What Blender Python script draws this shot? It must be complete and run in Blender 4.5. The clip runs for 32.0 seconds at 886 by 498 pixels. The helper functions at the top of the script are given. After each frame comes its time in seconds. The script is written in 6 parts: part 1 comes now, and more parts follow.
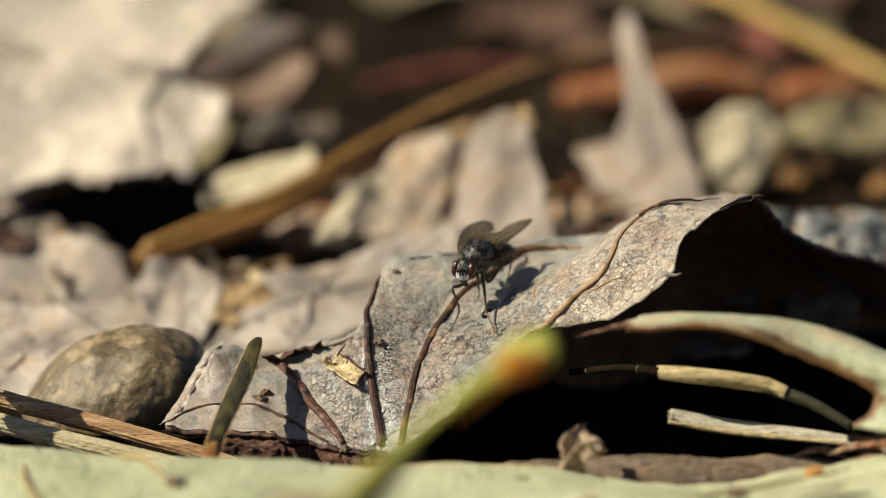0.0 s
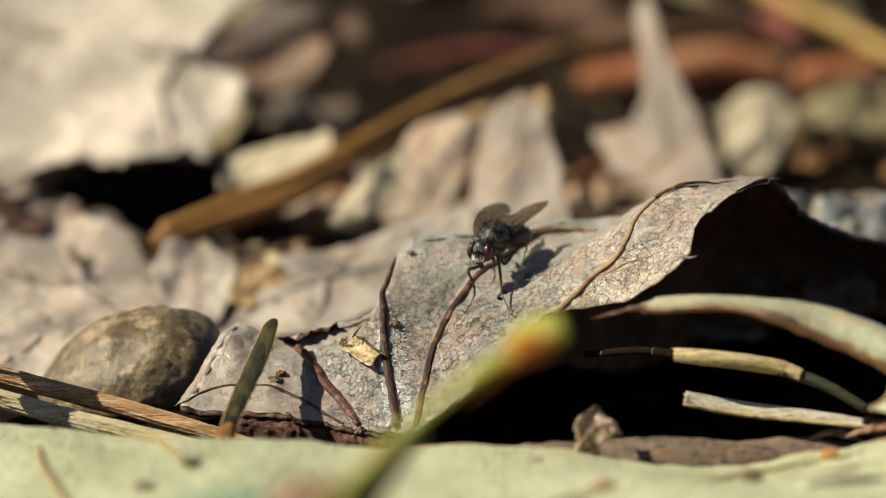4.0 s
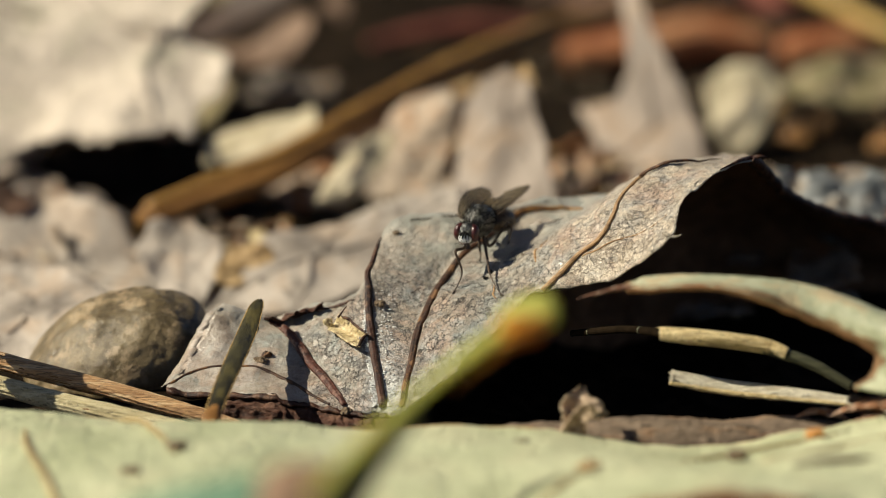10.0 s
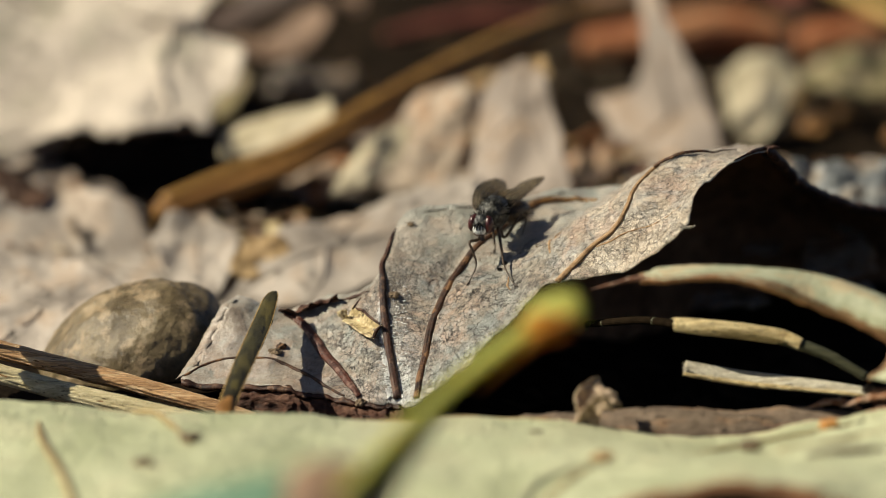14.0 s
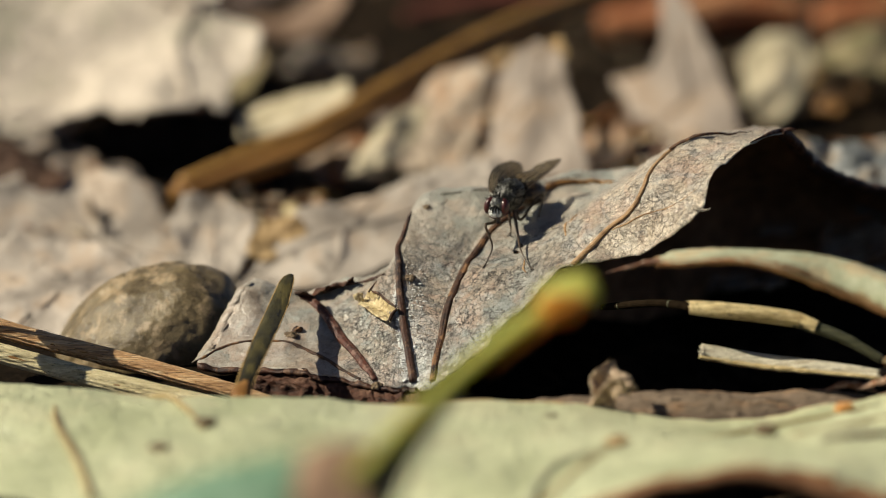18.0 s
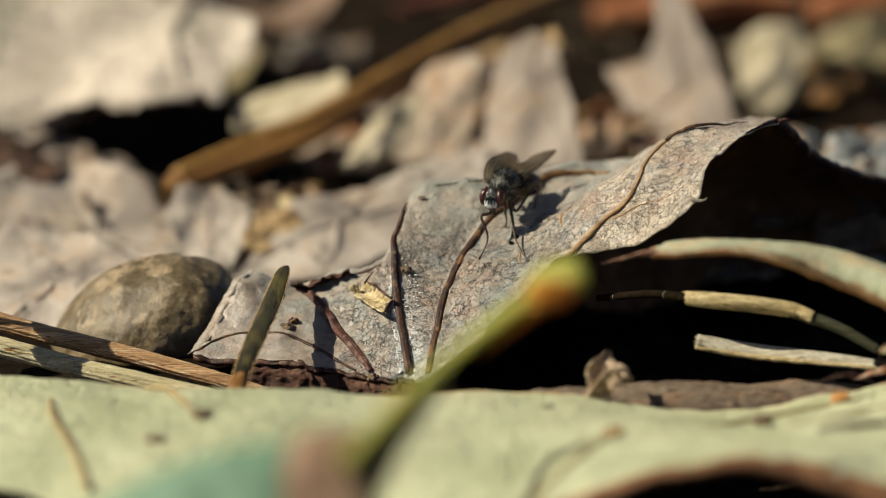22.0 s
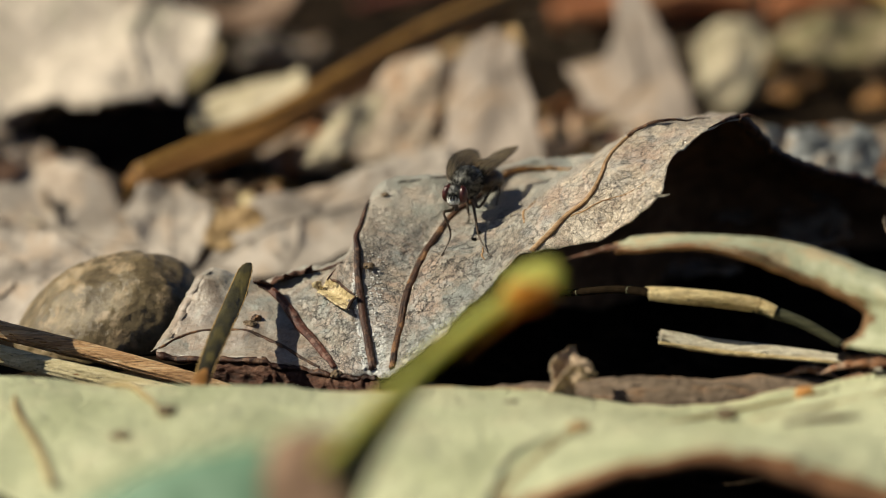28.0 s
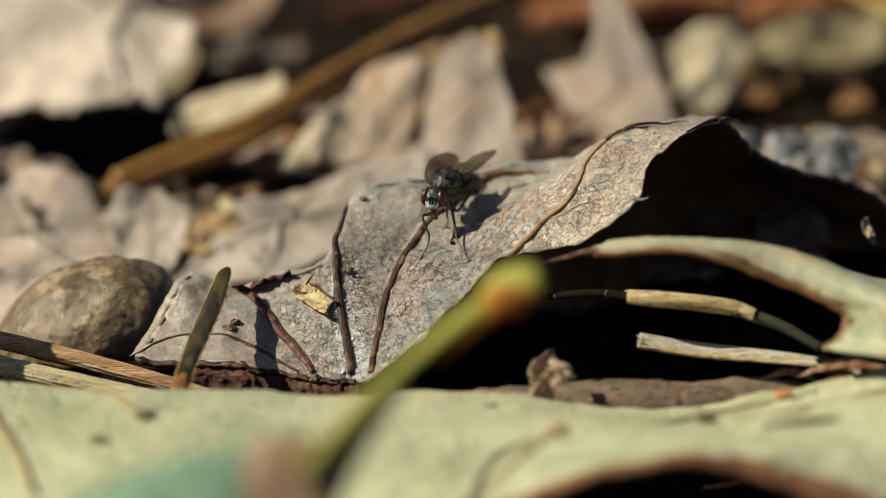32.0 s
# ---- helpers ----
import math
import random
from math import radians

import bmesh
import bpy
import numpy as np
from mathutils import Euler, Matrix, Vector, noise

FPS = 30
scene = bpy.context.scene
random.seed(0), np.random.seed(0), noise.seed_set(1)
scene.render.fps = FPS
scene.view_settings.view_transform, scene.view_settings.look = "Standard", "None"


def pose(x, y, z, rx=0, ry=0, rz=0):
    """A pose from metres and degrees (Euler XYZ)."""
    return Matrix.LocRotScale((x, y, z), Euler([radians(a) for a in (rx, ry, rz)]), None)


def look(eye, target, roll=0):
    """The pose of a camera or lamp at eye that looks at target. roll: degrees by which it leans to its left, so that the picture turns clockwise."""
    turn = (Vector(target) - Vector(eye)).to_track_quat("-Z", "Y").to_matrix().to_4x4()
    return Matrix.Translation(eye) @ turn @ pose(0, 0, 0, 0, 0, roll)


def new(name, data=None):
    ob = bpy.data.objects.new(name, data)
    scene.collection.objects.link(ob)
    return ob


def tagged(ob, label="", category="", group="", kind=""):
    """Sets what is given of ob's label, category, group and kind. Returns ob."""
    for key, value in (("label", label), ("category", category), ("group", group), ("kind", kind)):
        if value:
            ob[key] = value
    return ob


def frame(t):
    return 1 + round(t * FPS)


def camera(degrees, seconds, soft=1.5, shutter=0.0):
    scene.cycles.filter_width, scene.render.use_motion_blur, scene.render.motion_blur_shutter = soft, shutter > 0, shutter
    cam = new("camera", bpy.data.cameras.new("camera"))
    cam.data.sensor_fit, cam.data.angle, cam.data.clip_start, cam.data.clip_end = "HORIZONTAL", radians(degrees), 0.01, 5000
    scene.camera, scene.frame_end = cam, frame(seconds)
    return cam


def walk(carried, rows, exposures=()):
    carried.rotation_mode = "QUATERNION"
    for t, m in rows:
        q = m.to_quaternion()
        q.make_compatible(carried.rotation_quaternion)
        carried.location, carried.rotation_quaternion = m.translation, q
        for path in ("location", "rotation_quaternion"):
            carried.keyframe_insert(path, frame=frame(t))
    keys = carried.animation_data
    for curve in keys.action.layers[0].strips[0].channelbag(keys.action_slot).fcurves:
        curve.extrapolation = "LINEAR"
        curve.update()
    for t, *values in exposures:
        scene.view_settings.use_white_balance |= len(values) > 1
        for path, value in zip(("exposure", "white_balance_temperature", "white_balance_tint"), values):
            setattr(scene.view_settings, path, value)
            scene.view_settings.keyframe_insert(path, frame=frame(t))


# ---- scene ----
# A fly on a curled dead leaf, seen close on a sunlit forest floor. Lengths below are in millimetres until MM turns them into metres.
cam = camera(11.6, 32.0, soft=0.7)
cam.data.dof.use_dof = True
cam.data.dof.focus_distance = 0.3565
cam.data.dof.aperture_fstop = 16.5
PATH = [
    (0, pose(0.00000, -0.33650, 0.11650, 73.9984, -0.0000, 0.0000)),
    (0.5, pose(0.00004, -0.33653, 0.11641, 74.0186, -0.0118, 0.0010)),
    (1, pose(0.00023, -0.33644, 0.11670, 73.9294, -0.0103, 0.0843)),
    (1.5, pose(0.00070, -0.33632, 0.11714, 73.8131, -0.0074, 0.1963)),
    (2, pose(0.00034, -0.33636, 0.11697, 73.7926, -0.0459, 0.1829)),
    (2.5, pose(0.00017, -0.33635, 0.11701, 73.7291, -0.0829, 0.1752)),
    (3, pose(0.00028, -0.33650, 0.11650, 73.7888, -0.0946, 0.2371)),
    (3.5, pose(0.00050, -0.33663, 0.11605, 73.8371, -0.0857, 0.3298)),
    (5.5, pose(0.00021, -0.33653, 0.11639, 73.6897, -0.1090, 0.2524)),
    (6, pose(0.00068, -0.33635, 0.11701, 73.5737, -0.0804, 0.2915)),
    (6.5, pose(0.00065, -0.33629, 0.11723, 73.5081, -0.0524, 0.2739)),
    (7, pose(0.00046, -0.33644, 0.11670, 73.5925, -0.0305, 0.1958)),
    (7.5, pose(0.00075, -0.33633, 0.11708, 73.4982, 0.0251, 0.2096)),
    (8, pose(0.00058, -0.33618, 0.11761, 73.3893, 0.0463, 0.0858)),
    (8.5, pose(0.00052, -0.33610, 0.11790, 73.3336, 0.0810, 0.0263)),
    (9, pose(0.00079, -0.33611, 0.11785, 73.3455, 0.1321, 0.0551)),
    (9.5, pose(0.00065, -0.33610, 0.11790, 73.3107, 0.1657, 0.0605)),
    (10, pose(0.00075, -0.33612, 0.11784, 73.2714, 0.1971, 0.0773)),
    (10.5, pose(0.00094, -0.33614, 0.11776, 73.2386, 0.2362, 0.1530)),
    (11, pose(0.00143, -0.33608, 0.11797, 73.1594, 0.2767, 0.2479)),
    (11.5, pose(0.00162, -0.33606, 0.11805, 73.1273, 0.3008, 0.2941)),
    (12, pose(0.00142, -0.33605, 0.11805, 73.1154, 0.3087, 0.2700)),
    (12.5, pose(0.00177, -0.33618, 0.11762, 73.1742, 0.3585, 0.3792)),
    (13, pose(0.00192, -0.33613, 0.11777, 73.1640, 0.3888, 0.4122)),
    (13.5, pose(0.00161, -0.33623, 0.11743, 73.2208, 0.3976, 0.3542)),
    (14, pose(0.00190, -0.33616, 0.11767, 73.1872, 0.4350, 0.3930)),
    (14.5, pose(0.00192, -0.33624, 0.11740, 73.2211, 0.4569, 0.3903)),
    (16.5, pose(0.00243, -0.33589, 0.11861, 72.9221, 0.5733, 0.5502)),
    (17, pose(0.00260, -0.33582, 0.11888, 72.8378, 0.6010, 0.6081)),
    (17.5, pose(0.00290, -0.33594, 0.11846, 72.8603, 0.6365, 0.7191)),
    (18, pose(0.00292, -0.33580, 0.11893, 72.7557, 0.6405, 0.7175)),
    (18.5, pose(0.00283, -0.33590, 0.11860, 72.7958, 0.6531, 0.7504)),
    (19, pose(0.00257, -0.33599, 0.11829, 72.8439, 0.6383, 0.6709)),
    (19.5, pose(0.00274, -0.33584, 0.11880, 72.7214, 0.6504, 0.6839)),
    (20, pose(0.00243, -0.33603, 0.11813, 72.8133, 0.6490, 0.6342)),
    (20.5, pose(0.00240, -0.33588, 0.11866, 72.7227, 0.6598, 0.6101)),
    (21, pose(0.00230, -0.33592, 0.11852, 72.7331, 0.6719, 0.5752)),
    (21.5, pose(0.00264, -0.33592, 0.11851, 72.7339, 0.7061, 0.6015)),
    (22, pose(0.00262, -0.33582, 0.11887, 72.6488, 0.7268, 0.5809)),
    (22.5, pose(0.00278, -0.33584, 0.11881, 72.6258, 0.7544, 0.5850)),
    (23, pose(0.00229, -0.33588, 0.11868, 72.6495, 0.7413, 0.4430)),
    (23.5, pose(0.00240, -0.33587, 0.11869, 72.6402, 0.7586, 0.4214)),
    (24, pose(0.00259, -0.33581, 0.11892, 72.5733, 0.7787, 0.4218)),
    (24.5, pose(0.00223, -0.33594, 0.11845, 72.6382, 0.7662, 0.3319)),
    (25, pose(0.00209, -0.33574, 0.11914, 72.5062, 0.7575, 0.2466)),
    (25.5, pose(0.00200, -0.33586, 0.11873, 72.5613, 0.7505, 0.1715)),
    (27.5, pose(0.00126, -0.33599, 0.11827, 72.6935, 0.7119, -0.1120)),
    (28, pose(0.00145, -0.33600, 0.11824, 72.6986, 0.7238, -0.1239)),
    (28.5, pose(0.00168, -0.33603, 0.11815, 72.7094, 0.7425, -0.1248)),
    (29, pose(0.00141, -0.33595, 0.11841, 72.6503, 0.7438, -0.1854)),
    (29.5, pose(0.00169, -0.33597, 0.11836, 72.6562, 0.7656, -0.1788)),
    (30, pose(0.00158, -0.33588, 0.11867, 72.6068, 0.7665, -0.2498)),
    (30.5, pose(0.00146, -0.33601, 0.11821, 72.7088, 0.7636, -0.3300)),
    (31, pose(0.00139, -0.33595, 0.11841, 72.6887, 0.7773, -0.3489)),
    (31.5, pose(0.00144, -0.33589, 0.11862, 72.6693, 0.7819, -0.3907)),
    (32, pose(0.00152, -0.33604, 0.11812, 72.7660, 0.7806, -0.4226)),
]
walk(cam, PATH, exposures=((0.0, 0.39), (12.0, 0.29), (24.0, 0.20), (32.0, 0.17)))

MM = 0.001
SUN_DIR = Vector((-1.0, -0.04, 0.95)).normalized()

# ---- light: clear sky and one sun from the left ----
world = bpy.data.worlds.new("sky")
scene.world = world
world.use_nodes = True
wn = world.node_tree
sky = wn.nodes.new("ShaderNodeTexSky")
sky.sky_type = "NISHITA"
sky.sun_disc = False
sky.air_density, sky.dust_density, sky.ozone_density = 0.5, 0.6, 0.6
sky.sun_elevation = math.asin(SUN_DIR.z)
sky.sun_rotation = math.atan2(SUN_DIR.x, SUN_DIR.y)
wn.links.new(sky.outputs[0], wn.nodes["Background"].inputs[0])
wn.nodes["Background"].inputs[1].default_value = 0.05
sun_data = bpy.data.lights.new("sun", "SUN")
sun_data.energy, sun_data.angle, sun_data.color = 5.0, radians(0.53), (1.0, 0.925, 0.735)
sun = new("sun", sun_data)
sun.matrix_world = look(SUN_DIR * 3, (0, 0, 0))


# ---- materials ----
def material(name, low, high, spots=None, grain=600.0, patch=90.0, rough=0.75, bump=0.3, crack=0.0, crack_scale=1900.0,
             stretch=(1, 1, 1), spec=0.3, thin=0.0, speck=0.0, grain_amp=0.5, bump_mm=0.08):
    """Two-scale mottled surface: low and high are mixed by a patchy and a fine noise; spots is a third colour; crack draws a net of fine veins."""
    m = bpy.data.materials.new(name)
    m.use_nodes = True
    nt = m.node_tree
    n, l = nt.nodes, nt.links
    b = n["Principled BSDF"]
    co = n.new("ShaderNodeTexCoord")
    mp = n.new("ShaderNodeMapping")
    mp.inputs["Scale"].default_value = stretch
    l.new(co.outputs["Object"], mp.inputs["Vector"])

    def nz(scale, detail, rgh=0.6):
        t = n.new("ShaderNodeTexNoise")
        t.inputs["Scale"].default_value, t.inputs["Detail"].default_value, t.inputs["Roughness"].default_value = scale, detail, rgh
        l.new(mp.outputs[0], t.inputs["Vector"])
        return t.outputs["Fac"]

    def ramp(src, a, c):
        r = n.new("ShaderNodeMapRange")
        r.inputs["From Min"].default_value, r.inputs["From Max"].default_value = a, c
        l.new(src, r.inputs["Value"])
        return r.outputs[0]

    def mix(fac, a, c, kind="MIX"):
        x = n.new("ShaderNodeMix")
        x.data_type, x.blend_type = "RGBA", kind
        for sock, val in ((0, fac), (6, a), (7, c)):
            if isinstance(val, bpy.types.NodeSocket):
                l.new(val, x.inputs[sock])
            else:
                x.inputs[sock].default_value = val if sock == 0 else (*val, 1)
        return x.outputs[2]

    def math_(op, a, c):
        x = n.new("ShaderNodeMath")
        x.operation = op
        for i, val in enumerate((a, c)):
            if isinstance(val, bpy.types.NodeSocket):
                l.new(val, x.inputs[i])
            else:
                x.inputs[i].default_value = val
        return x.outputs[0]

    big, fine = nz(patch, 5.0), nz(grain, 6.0, 0.7)
    fac = math_("ADD", math_("MULTIPLY", ramp(big, 0.37, 0.63), 1.0 - grain_amp), math_("MULTIPLY", ramp(fine, 0.40, 0.60), grain_amp))
    col = mix(fac, low, high)
    if spots:
        col = mix(math_("MULTIPLY", ramp(nz(patch * 2.3, 4.0, 0.65), 0.52, 0.61), 0.8), col, spots)
    if speck:
        col = mix(math_("MULTIPLY", ramp(nz(patch * 6.0, 3.0), 0.60, 0.66), speck), col, tuple(c * 0.25 for c in low))
    height = fine
    if crack:
        warp = n.new("ShaderNodeTexNoise")
        warp.inputs["Scale"].default_value = crack_scale * 0.5
        l.new(mp.outputs[0], warp.inputs["Vector"])
        wv = n.new("ShaderNodeVectorMath")
        wv.operation = "MULTIPLY_ADD"
        wv.inputs[1].default_value = (0.0006,) * 3
        l.new(warp.outputs["Color"], wv.inputs[0])
        l.new(mp.outputs[0], wv.inputs[2])
        net = None
        for k, (sc, wid) in enumerate(((crack_scale, 0.09), (crack_scale * 0.33, 0.05))):
            v = n.new("ShaderNodeTexVoronoi")
            v.feature = "DISTANCE_TO_EDGE"
            v.inputs["Scale"].default_value = sc
            l.new(wv.outputs[0], v.inputs["Vector"])
            line = ramp(v.outputs["Distance"], 0.0, wid)
            net = line if net is None else math_("MINIMUM", net, line)
        keep = ramp(nz(patch * 1.3, 3.0), 0.35, 0.6)
        dark = math_("MULTIPLY", math_("SUBTRACT", 1.0, net), math_("ADD", 0.25, math_("MULTIPLY", keep, 0.75)))
        col = mix(math_("MULTIPLY", dark, crack), col, tuple(c * 0.22 for c in low))
        height = math_("ADD", math_("MULTIPLY", fine, 0.5), math_("MULTIPLY", net, 0.6))
    l.new(col, b.inputs["Base Color"])
    b.inputs["Specular IOR Level"].default_value = spec
    rr = math_("ADD", rough - 0.12, math_("MULTIPLY", fine, 0.24))
    l.new(rr, b.inputs["Roughness"])
    bp = n.new("ShaderNodeBump")
    bp.inputs["Strength"].default_value = bump
    bp.inputs["Distance"].default_value = bump_mm * MM
    l.new(height, bp.inputs["Height"])
    l.new(bp.outputs[0], b.inputs["Normal"])
    if thin:
        tr = n.new("ShaderNodeBsdfTranslucent")
        l.new(col, tr.inputs["Color"])
        ms = n.new("ShaderNodeMixShader")
        ms.inputs[0].default_value = thin
        l.new(b.outputs[0], ms.inputs[1])
        l.new(tr.outputs[0], ms.inputs[2])
        l.new(ms.outputs[0], n["Material Output"].inputs["Surface"])
    return m


def curled_leaf_material():
    """Weathered dead leaf: grey-blue to tan pigment, a fine raised net of dried veinlets, sparse dark fissures, dust;
    left-side shade and white sparkle are painted in.
    """
    m = bpy.data.materials.new("curled_leaf_skin")
    m.use_nodes = True
    n, l = m.node_tree.nodes, m.node_tree.links
    b = n["Principled BSDF"]
    co = n.new("ShaderNodeTexCoord").outputs["Object"]

    def nz(scale, detail=4.0, rgh=0.6, dist=0.0):
        t = n.new("ShaderNodeTexNoise")
        for key, val in (("Scale", scale), ("Detail", detail), ("Roughness", rgh), ("Distortion", dist)):
            t.inputs[key].default_value = val
        l.new(co, t.inputs["Vector"])
        return t

    def rng(src, a, c, lo=0.0, hi=1.0):
        r = n.new("ShaderNodeMapRange")
        for key, val in (("From Min", a), ("From Max", c), ("To Min", lo), ("To Max", hi)):
            r.inputs[key].default_value = val
        l.new(src, r.inputs["Value"])
        return r.outputs[0]

    def op(kind, a, c):
        x = n.new("ShaderNodeMath")
        x.operation = kind
        for i, val in enumerate((a, c)):
            if isinstance(val, bpy.types.NodeSocket):
                l.new(val, x.inputs[i])
            else:
                x.inputs[i].default_value = val
        return x.outputs[0]

    def mix(fac, a, c):
        x = n.new("ShaderNodeMix")
        x.data_type = "RGBA"
        for sock, val in ((0, fac), (6, a), (7, c)):
            if isinstance(val, bpy.types.NodeSocket):
                l.new(val, x.inputs[sock])
            else:
                x.inputs[sock].default_value = val if sock == 0 else (*val, 1)
        return x.outputs[2]

    warp = nz(1400.0, 3.0)
    wv = n.new("ShaderNodeVectorMath")
    wv.operation = "MULTIPLY_ADD"
    wv.inputs[1].default_value = (0.0011,) * 3
    l.new(warp.outputs["Color"], wv.inputs[0])
    l.new(co, wv.inputs[2])

    frizz = nz(5200.0, 2.0)
    wv2 = n.new("ShaderNodeVectorMath")
    wv2.operation = "MULTIPLY_ADD"
    wv2.inputs[1].default_value = (0.00042,) * 3
    l.new(frizz.outputs["Color"], wv2.inputs[0])
    l.new(wv.outputs[0], wv2.inputs[2])
    wv = wv2

    def net(scale, width):
        v = n.new("ShaderNodeTexVoronoi")
        v.feature = "DISTANCE_TO_EDGE"
        v.inputs["Scale"].default_value = scale
        l.new(wv.outputs[0], v.inputs["Vector"])
        return rng(v.outputs["Distance"], 0.0, width)

    sep = n.new("ShaderNodeSeparateXYZ")
    l.new(co, sep.inputs[0])
    depth = op("MULTIPLY", op("MAXIMUM", op("SUBTRACT", sep.outputs[1], 0.0135), 0.0), 1.3)
    lobe = rng(op("SUBTRACT", op("ADD", sep.outputs[0], op("MULTIPLY", nz(120.0).outputs["Fac"], 0.008)), depth), 0.010, 0.017)
    low_side = rng(op("ADD", sep.outputs[0], op("MULTIPLY", nz(160.0).outputs["Fac"], 0.006)), -0.0070, -0.0020)
    patch = rng(nz(210.0, 6.0, 0.7, 0.5).outputs["Fac"], 0.42, 0.58)
    region = rng(nz(170.0, 6.0, 0.72, 0.6).outputs["Fac"], 0.45, 0.60)
    cold = mix(region, (0.315, 0.335, 0.305), (0.435, 0.345, 0.255))
    warm = mix(patch, (0.530, 0.420, 0.300), (0.800, 0.675, 0.515))
    warm = mix(op("MULTIPLY", rng(nz(300.0, 5.0, 0.7, 0.5).outputs["Fac"], 0.51, 0.60), 0.45), warm, (0.46, 0.45, 0.41))
    col = mix(lobe, cold, warm)
    dusk = rng(nz(360.0, 6.0, 0.75, 0.4).outputs["Fac"], 0.50, 0.60, 0.0, 0.60)
    col = mix(op("MULTIPLY", dusk, op("SUBTRACT", 1.0, op("MULTIPLY", lobe, 0.6))), col, (0.14, 0.105, 0.080))
    blush = rng(nz(240.0, 5.0, 0.7, 0.8).outputs["Fac"], 0.50, 0.60, 0.0, 0.55)
    col = mix(blush, col, (0.56, 0.365, 0.260))
    col = mix(rng(nz(270.0, 5.0, 0.7, 0.8).outputs["Fac"], 0.53, 0.62, 0.0, 0.45), col, (0.370, 0.400, 0.400))
    # left side: browner pigment, plus darkening painted in for its shade
    shaded_tan_side = op("MULTIPLY", op("SUBTRACT", 1.0, low_side), rng(nz(420.0, 4.0, 0.7, 0.5).outputs["Fac"], 0.40, 0.58, 0.15, 0.75))
    col = mix(shaded_tan_side, col, (0.265, 0.205, 0.155))
    calm = op("MULTIPLY", rng(op("ADD", sep.outputs[1], op("MULTIPLY", nz(260.0).outputs["Fac"], 0.006)), 0.0135, 0.0180), op("SUBTRACT", 1.0, lobe))
    rough_part = op("SUBTRACT", 1.0, op("MULTIPLY", calm, 0.85))
    sage = mix(rng(nz(320.0, 4.0, 0.6).outputs["Fac"], 0.45, 0.60), (0.375, 0.390, 0.330), (0.540, 0.455, 0.355))
    col = mix(op("MULTIPLY", calm, 0.75), col, sage)
    pale = op("MULTIPLY", rng(nz(420.0, 5.0, 0.7, 0.4).outputs["Fac"], 0.48, 0.62), 0.26)
    col = mix(pale, col, (0.77, 0.70, 0.61))
    cells = n.new("ShaderNodeTexVoronoi")
    cells.inputs["Scale"].default_value = 2700.0
    l.new(wv.outputs[0], cells.inputs["Vector"])
    tone = n.new("ShaderNodeSeparateColor")
    l.new(cells.outputs["Color"], tone.inputs[0])
    col = mix(rng(tone.outputs[0], 0.0, 0.5, 0.12, 0.0), col, (0.13, 0.11, 0.095))
    col = mix(rng(tone.outputs[1], 0.6, 1.0, 0.0, 0.06), col, (0.95, 0.90, 0.81))
    fine = net(2500.0, 0.13)
    mask = op("MULTIPLY", rng(nz(1500.0, 4.0, 0.75).outputs["Fac"], 0.44, 0.50, 0.0, 1.0), rng(nz(330.0, 3.0).outputs["Fac"], 0.44, 0.52, 0.15, 1.0))
    mask = op("MULTIPLY", op("MULTIPLY", mask, rough_part), rng(low_side, 0.0, 1.0, 0.25, 1.0))
    col = mix(op("MULTIPLY", op("MULTIPLY", op("SUBTRACT", 1.0, fine), mask), op("SUBTRACT", 1.0, op("MULTIPLY", lobe, 0.30))), col, (0.030, 0.023, 0.019))
    coarse = net(1150.0, 0.065)
    mask2 = op("MULTIPLY", rng(nz(620.0, 4.0, 0.7).outputs["Fac"], 0.44, 0.50, 0.0, 1.0), op("MULTIPLY", low_side, rough_part))
    col = mix(op("MULTIPLY", op("MULTIPLY", op("SUBTRACT", 1.0, coarse), mask2), op("SUBTRACT", 1.0, op("MULTIPLY", lobe, 0.3))), col, (0.024, 0.018, 0.015))
    worm = rng(op("ABSOLUTE", op("SUBTRACT", nz(1700.0, 4.0, 0.6, 1.6).outputs["Fac"], 0.5), 0.0), 0.0, 0.014, 0.85, 0.0)
    col = mix(op("MULTIPLY", worm, rng(nz(420.0, 3.0).outputs["Fac"], 0.48, 0.58)), col, (0.04, 0.032, 0.028))
    grain = op("MULTIPLY", rng(low_side, 0.0, 1.0, 0.35, 1.0), rough_part)
    thread = net(6200.0, 0.14)
    col = mix(op("MULTIPLY", op("MULTIPLY", op("SUBTRACT", 1.0, thread), grain), rng(nz(900.0, 4.0, 0.7).outputs["Fac"], 0.42, 0.54, 0.0, 0.50)), col, (0.06, 0.048, 0.040))
    col = mix(op("MULTIPLY", rng(nz(8500.0, 2.0, 0.8).outputs["Fac"], 0.44, 0.60, 0.0, 0.20), grain), col, (0.08, 0.066, 0.056))
    # white specks painted as sparkle off the grain
    col = mix(op("MULTIPLY", rng(nz(7000.0, 2.0, 0.8).outputs["Fac"], 0.58, 0.70, 0.0, 0.14), grain), col, (0.92, 0.89, 0.82))
    dirt = op("MULTIPLY", rng(nz(1300.0, 5.0, 0.75).outputs["Fac"], 0.62, 0.68), 0.6)
    col = mix(dirt, col, (0.040, 0.030, 0.024))
    along = op("ADD", op("ADD", sep.outputs[0], 0.0008), op("MULTIPLY", sep.outputs[1], 0.14))
    crust = op("MULTIPLY", rng(op("ABSOLUTE", along, 0.0), 0.0003, 0.0022, 1.0, 0.0), rng(sep.outputs[1], 0.0010, 0.0105, 1.0, 0.0))
    crust = op("MULTIPLY", crust, rng(nz(2600.0, 5.0, 0.75).outputs["Fac"], 0.42, 0.58, 0.0, 1.0))
